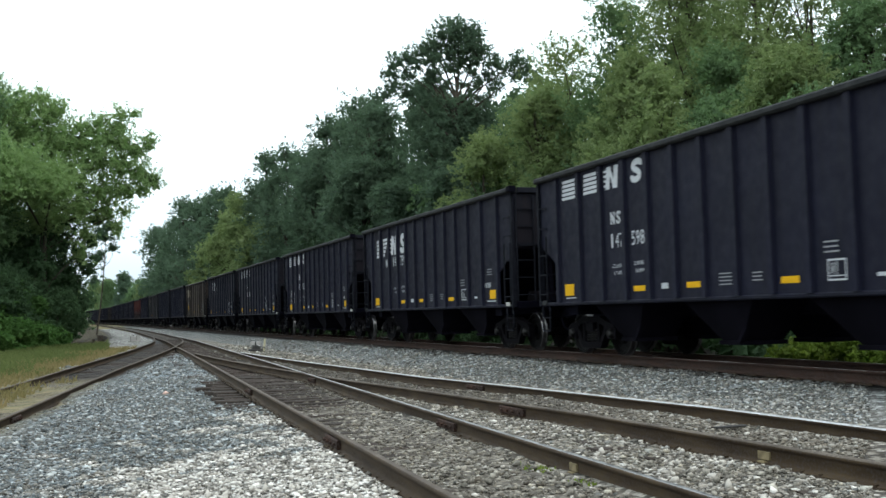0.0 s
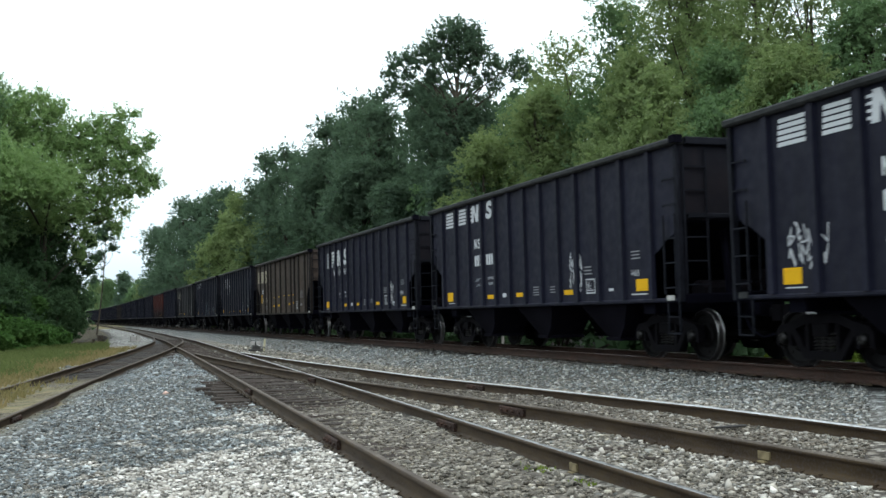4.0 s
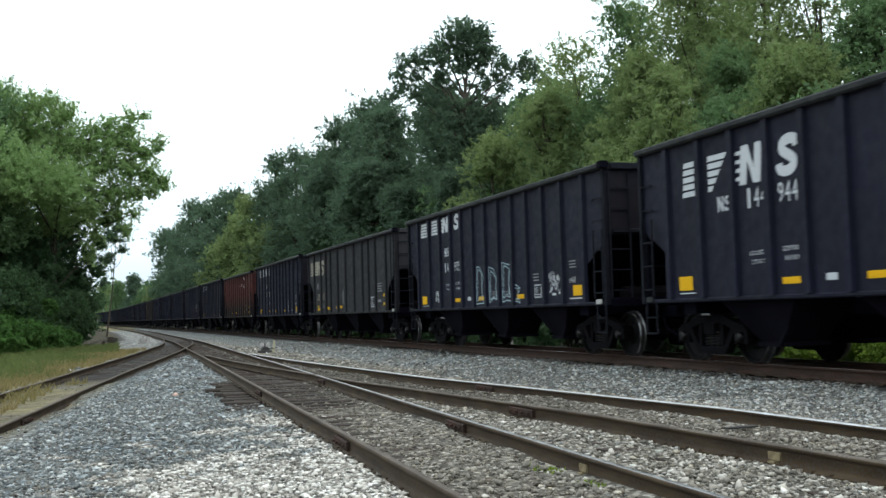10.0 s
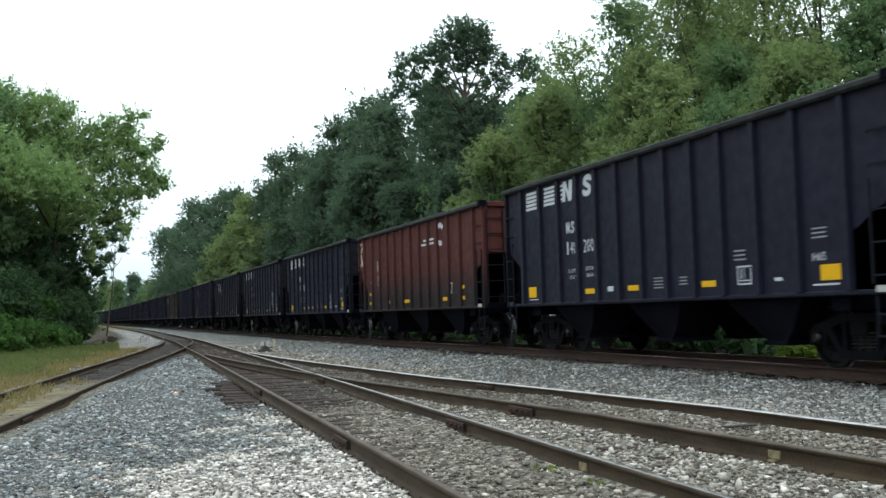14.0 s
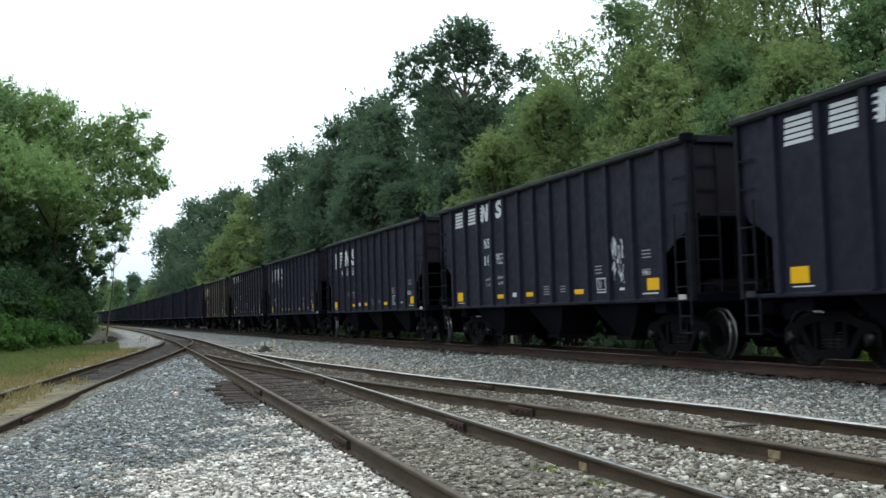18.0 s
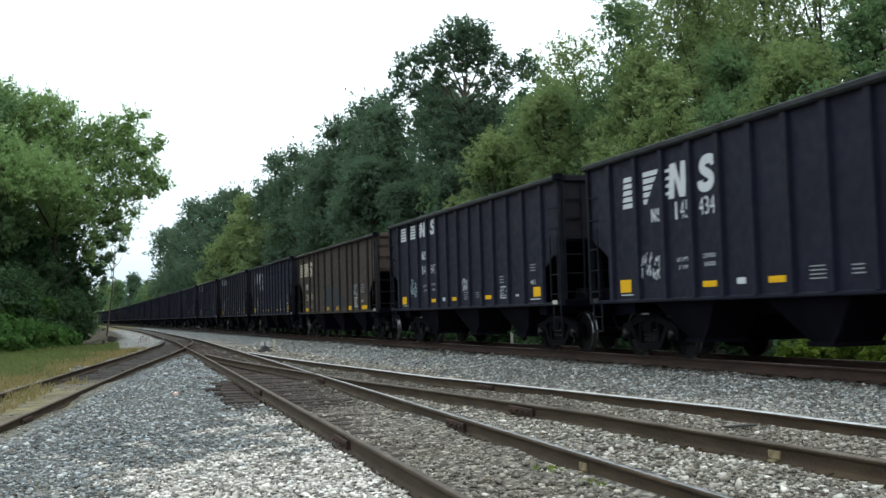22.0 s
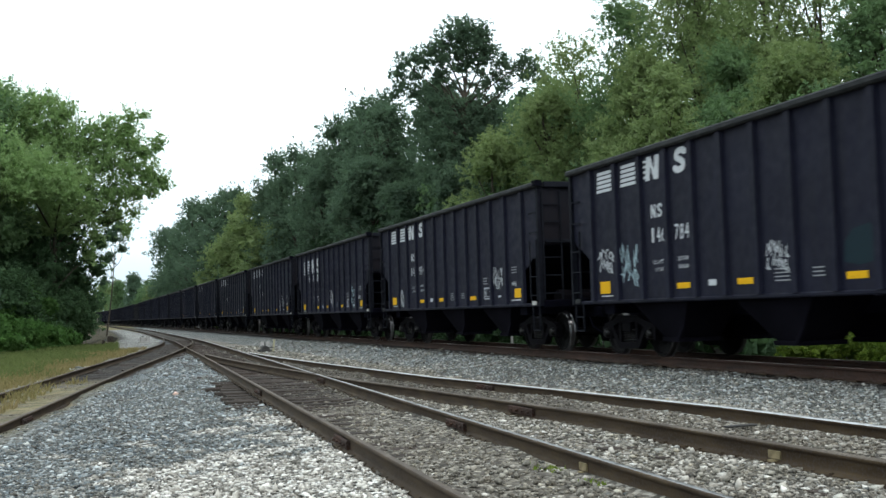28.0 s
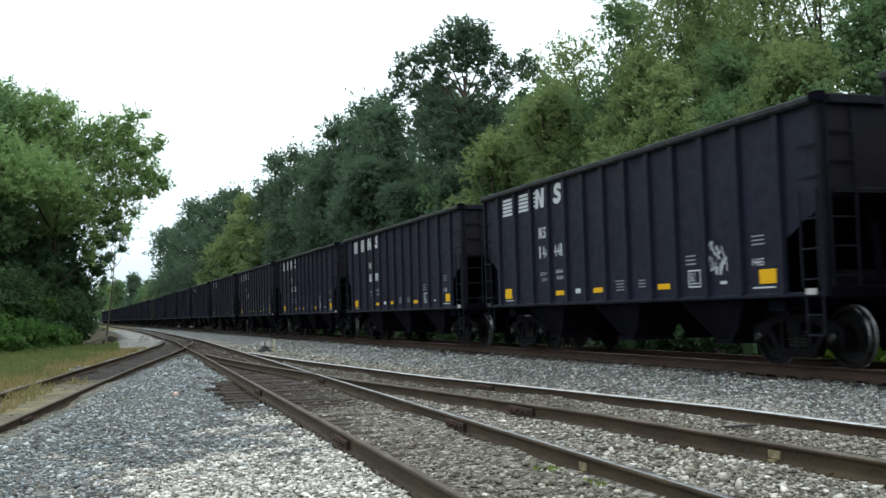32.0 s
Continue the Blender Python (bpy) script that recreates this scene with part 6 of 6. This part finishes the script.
tree(-0.9, 88, 9.6, 1.2, 345, M_LEAF_DARK, 0.15, 1300, "thin tree with few leaves beyond the thicket", lobes=[(0.5, 0, 8.2, 0.7), (0.9, 0, 9.0, 0.6), (0.1, 0, 6.4, 0.5), (-0.2, 0, 4.6, 0.4), (1.2, 0, 7.2, 0.4)], lean=0.7, trunk=0.07)
tree(16.7, 29.4, 9.0, 1.5, 346, M_LEAF_LIGHT, 0.1, 3600, "slender pale-barked young tree at the edge of the woods", low=0.45, trunk=0.06)

# unseen trees added along the line behind the thicket, to darken the far cars
for i in range(26):
    y = 76 + i * 9.0 + rw.uniform(-2, 2)
    tree(-0.021 * y - rw.uniform(7.0, 9.0), y, rw.uniform(11, 14), rw.uniform(3.0, 3.8), 600 + i, M_LEAF_DARK, 0.36, 1500, "unseen tree added behind the thicket to shade the far cars", low=0.04)

# far end of the cutting
for i, (x, y, h, rad) in enumerate(((4.6, 330, 14.6, 4.4), (8.0, 262, 9.8, 4.0), (7.4, 285, 9.4, 4.2), (9.2, 240, 9.5, 4.0), (10.4, 220, 11.0, 4.2), (-16.0, 300, 9.5, 4.5), (0.6, 425, 15.5, 5.0), (-0.8, 455, 17.0, 5.5), (-6.0, 560, 20.0, 6.5), (-9.0, 610, 20.0, 6.5), (-20.0, 520, 16.0, 6.0), (-9.0, 250, 11.0, 5.0), (-8.5, 170, 9.0, 4.0), (-9.5, 120, 9.5, 4.0))):
    tree(x, y, h, rad, 350 + i, (M_LEAF_DARK, M_LEAF_MID, M_LEAF_LIGHT)[min(i, 1 + i % 2)], 0.42, 4500, "distant green tree at the far bend", low=0.05)
# far woods on both sides, closing the view
far = [(r_ * math.sin(a_), r_ * math.cos(a_), rw.uniform(2, 7), rw.uniform(4, 7)) for a_, r_ in ((rw.uniform(-3.14, 3.14), rw.uniform(330, 420)) for _ in range(420))]
far = [f_ for f_ in far if f_[1] < 0 or not -11 < f_[0] - float(main_x(f_[1])) < 10]
fv, ff, ftone = leaf_cloud([(a, b, c) for a, b, c, d in far], [d for a, b, c, d in far], 60000, 0.8, 400)
fv[:, 2] = np.maximum(fv[:, 2], 0.1)
tagged(new("far_woods", quads_mesh("far_woods", fv, ff, [M_LEAF_DARK], ftone)), "belt of distant dark green woodland on the horizon", "woods", kind="stuff")

# grass on the left verge
def blades(name, n, seed, x0, x1, y0, y1, h0, h1, mat, label, keep):
    r = np.random.default_rng(seed)
    x, y = r.uniform(x0, x1, n), r.uniform(y0, y1, n)
    ok = keep(x, y)
    x, y = x[ok], y[ok]
    n = len(x)
    z = ground_z(x, y)
    h = r.uniform(h0, h1, n)
    a = r.uniform(0, 2 * np.pi, n)
    w = 0.008 + 0.01 * r.uniform(0, 1, n)
    ln = r.normal(size=(n, 2)) * h[:, None] * 0.35
    c, s = np.cos(a) * w, np.sin(a) * w
    v = np.stack([np.stack([x - c, y - s, z], 1), np.stack([x + c, y + s, z], 1), np.stack([x + c * 0.6 + ln[:, 0] * 0.4, y + s * 0.6 + ln[:, 1] * 0.4, z + h * 0.6], 1), np.stack([x + ln[:, 0], y + ln[:, 1], z + h], 1)], 1)
    tagged(new(name, quads_mesh(name, v.reshape(-1, 3), np.arange(n * 4).reshape(-1, 4), [mat], {"age": np.repeat(r.uniform(0.1, 0.9, n), 4)})), label, "grass", kind="stuff")


blades("verge_grass", 90000, 1, -10, 2, 19, 62, 0.03, 0.2, M_GRASS, "dry yellow-green grass on the verge", lambda x, y: (zones(x, y)[1] * (x < np.interp(y, *L_LINE)) > 0.5) & (np.interp(y, *L_LINE) - x < 2.9 + wob(x, y, 1.1)))
blades("green_grass", 60000, 9, -11, 0, 19, 60, 0.05, 0.26, M_GRASS_GREEN, "green grass on the verge below the thicket", lambda x, y: np.interp(y, *L_LINE) - x > 2.2 + wob(x, y, 1.1))
# dark leaf colour on the bank grass stands in for the woods' shade
blades("bank_grass", 5000, 2, 13, 24, 10, 19, 0.1, 0.35, M_LEAF_DARK, "rough grass on the far bank, darkened for the shade of the woods", lambda x, y: (x - main_x(y) > 3.2))
for i, (mx_, my_, mr_) in enumerate(((3.46, 8.28, 0.13), (3.42, 8.6, 0.08), (3.46, 7.46, 0.1))):
    blades("track_weeds", 420, 3 + i, mx_ - 0.3, mx_ + 0.3, my_ - 0.4, my_ + 0.4, 0.01, 0.04, M_WEED, "low green weeds between the rails", lambda x, y: np.hypot((x - mx_) / mr_, (y - my_) / (1.5 * mr_)) < 1)

# ---- small trackside things ----
st = thing("switch_stand", "low black switch stand with small white targets beside the siding", "switch stand", pose(5.37, 40.7, float(ground_z(5.37, 40.7)), 0, 0, 12) @ Matrix.Scale(0.85, 4))
b = Build()
b.box(-0.3, 0.3, -0.14, 0.14, -0.05, 0.1, 0.02)
b.prism([(-0.2, 0.1), (0.2, 0.1), (0.1, 0.26), (-0.1, 0.26)], -0.1, 0.1)
part("base", b.mesh("base", M_DARKBOX), st)
b = Build()
b.tube((0, 0, 0.2), (0, 0, 0.44), 0.025, 8)
b.tube((0, 0, 0.24), (0.42, -0.05, 0.16), 0.018, 6)
part("lever", b.mesh("lever", M_DARKBOX), st)
for sx in (-1, 1):
    b = Build()
    b.prism([(sx * 0.04, 0.3), (sx * 0.22, 0.28), (sx * 0.26, 0.4), (sx * 0.16, 0.47), (sx * 0.04, 0.43)], -0.012, 0.012)
    part("target", b.mesh("target", M_CONCRETE), st, "weathered white target plate")
sk = thing("marker_stake", "thin faded yellow marker stake in the ballast", "stake", pose(5.72, 41.0, float(ground_z(5.72, 41.0)) - 0.05, 4, 5, 0))
b = Build()
b.box(-0.04, 0.04, -0.012, 0.012, 0, 0.52, 0.008)
part("stake", b.mesh("stake", mat_plain("faded_yellow_wood", (0.3, 0.28, 0.17), (0.42, 0.4, 0.28), 0.8)), sk)

sw = thing("switch_machine", "white-topped switch machine box beside the merging sidings", "switch machine", pose(1.5, 66, float(ground_z(1.5, 66)), 0, 0, 8) @ Matrix.Scale(0.68, 4))
b = Build()
b.box(-0.5, 0.5, -0.28, 0.28, 0.0, 0.12, 0.02)
b.box(-0.34, 0.1, -0.2, 0.2, 0.12, 0.5, 0.04)
part("case", b.mesh("case", M_CONCRETE), sw)
b = Build()
b.box(0.14, 0.5, -0.17, 0.17, 0.12, 0.58, 0.03)
part("motor_cover", b.mesh("motor_cover", M_CONCRETE), sw, "pale motor cover")
b = Build()
b.tube((-0.1, 0, 0.5), (-0.1, 0, 0.62), 0.05, 8)
part("crank", b.mesh("crank", M_DARKBOX), sw)

wp = thing("marker_post", "short white marker post beyond the main line", "post", pose(13.1, 34.5, float(ground_z(13.1, 34.5)) - 0.02, 0, 0, 0))
b = Build()
b.box(-0.045, 0.045, -0.045, 0.045, 0, 0.68, 0.012)
part("post", b.mesh("post", M_CONCRETE), wp)
cb = thing("relay_cabinet", "small white trackside relay cabinet beside the thicket", "cabinet", pose(-5.6, 300, float(ground_z(-5.6, 300)), 0, 0, 0) @ Matrix.Diagonal((1.2, 1.2, 1.75, 1)))
b = Build()
b.box(-0.35, 0.35, -0.3, 0.3, 0.15, 1.35, 0.03)
part("case", b.mesh("case", M_CONCRETE), cb)
b = Build()
b.prism([(-0.42, 1.35), (0.42, 1.35), (0.36, 1.44), (-0.36, 1.44)], -0.36, 0.36)
b.box(-0.3, 0.3, -0.25, 0.25, 0, 0.15)
part("roof", b.mesh("roof", M_EDGE), cb)

tm = thing("timber", "weathered dark timber lying at the edge of the pale gravel", "timber", pose(-0.3, 64.5, float(ground_z(-0.3, 64.5)) + 0.14, 0, 1.5, 88))
b = Build()
b.box(-3.2, 3.2, -0.15, 0.15, -0.15, 0.15, 0.03)
part("beam", b.mesh("beam", M_TIE), tm)
pt = thing("short_post", "short dark wooden post by the thicket", "post", pose(-0.75, 58, float(ground_z(-0.75, 58)) - 0.05, 2, 3, 15))
b = Build()
b.box(-0.055, 0.055, -0.055, 0.055, 0, 0.42, 0.015)
part("post", b.mesh("post", M_TIE), pt)
br = thing("steel_bar", "rusty steel bar lying in the ballast", "steel bar", pose(5.76, 8.99, float(ground_z(5.76, 8.99)) + 0.045, 4, 2, 22))
b = Build()
b.box(-0.24, 0.24, -0.025, 0.025, -0.012, 0.008, 0.006)
part("bar", b.mesh("bar", M_DARKBOX), br)

# pale chips of paint and the light blocks against the rails
for (x, y, z, a) in ((float(np.interp(7.15, *B_LINE)) - 0.7525 - 0.02, 7.15, float(head_b(np.array([7.15]))[0]) - 0.085, 4), (float(np.interp(7.95, *C_LINE)) + 0.7525 - 0.02, 7.95, 0.07, -1)):
    an = thing("rail_anchor", "pale rust-yellow rail anchor clamped on the rail foot", "rail anchor", pose(x, y, z, 0, 0, a))
    b = Build()
    b.box(-0.01, 0.006, -0.07, 0.07, -0.04, 0.025, 0.004)
    b.box(-0.04, 0.0, -0.04, 0.04, -0.06, -0.045)
    part("clip", b.mesh("clip", mat_plain("rust_yellow_iron", (0.1, 0.075, 0.035), (0.24, 0.19, 0.1), 0.8)), an)
ost = thing("painted_stone", "flat pinkish-orange stone on the blue-grey ballast", "stone", pose(1.03, 20.6, float(ground_z(1.03, 20.6)) + 0.05, 0, 0, 20))
v_, f_ = STONE_MESHES[0]
part("stone", quads_mesh("stone", v_ * np.array([3.4, 2.0, 1.8]), f_, [mat_plain("pink_stone", (0.5, 0.3, 0.24), (0.62, 0.44, 0.36), 0.9)]), ost)

# the nearest ballast stones, one by one
SM = []
for v_, f_ in STONE_MESHES:
    for zr in ((0.9, 0.05, 0.0), (0.1, 0.3, 0.2)):
        SM.append(quads_mesh("ballast_stone", v_, f_, [M_STONE], {"zone": np.tile(np.array(zr), (len(v_), 1))}))
rs = np.random.default_rng(21)
sy = rs.uniform(6.0, 8.6, 420)
sx = rs.uniform(-0.9, 5.6, 420)
sok = rail_clear(sx, sy)
for x, y in list(zip(sx[sok], sy[sok]))[:280]:
    pale_here = zones(np.array([x]), np.array([y]))[0][0, 0] > 0.5
    part("ballast_stone", SM[2 * int(rs.integers(0, 6)) + (0 if pale_here else 1)], ground, at=pose(x, y, float(ground_z(x, y)) + 0.022, rs.uniform(0, 360), rs.uniform(0, 360), rs.uniform(0, 360)))


# ---- what moves: the cars along the main line, and the wheels under them ----
def travelled(t):
    return 9.1462 * t + 0.0246 * t * t - 0.0003 * t ** 3


# slack running in and out of the couplings, metres
SLACK = {30.0: -0.06}


def motions():
    for car, rear in TRAIN:
        rows = []
        for k in range(0, 65):
            t = k * 0.5
            s = 21.936 + rear - travelled(t) - SLACK.get(t, 0.0)
            (x0, y0), (x1, y1) = main_at(s - 5.2), main_at(s + 5.2)
            turn = math.degrees(math.atan2(y0 - y1, x0 - x1))
            rows.append((t, pose((x0 + x1) / 2, (y0 + y1) / 2, MAIN_Z, 0.5, 0, turn)))
        walk(car, rows)
    # every wheelset rolls at the speed of the train
    rolled = {}
    for car, rear in TRAIN:
        for t_ in car.children:
            if not t_.name.startswith("truck"):
                continue
            for w in t_.children:
                if not w.name.startswith("wheelset"):
                    continue
                side = 1 if w.location.x > 0 else -1
                if side not in rolled:
                    rows = [(k / 15, pose(side * 0.89, 0, 0.457) @ Matrix.Rotation(travelled(k / 15) / 0.457, 4, "Y")) for k in range(481)]
                    walk(w, rows)
                    rolled[side] = w
                else:
                    w.rotation_mode = "QUATERNION"
                    keys = w.animation_data_create()
                    keys.action = rolled[side].animation_data.action
                    keys.action_slot = rolled[side].animation_data.action_slot


motions()
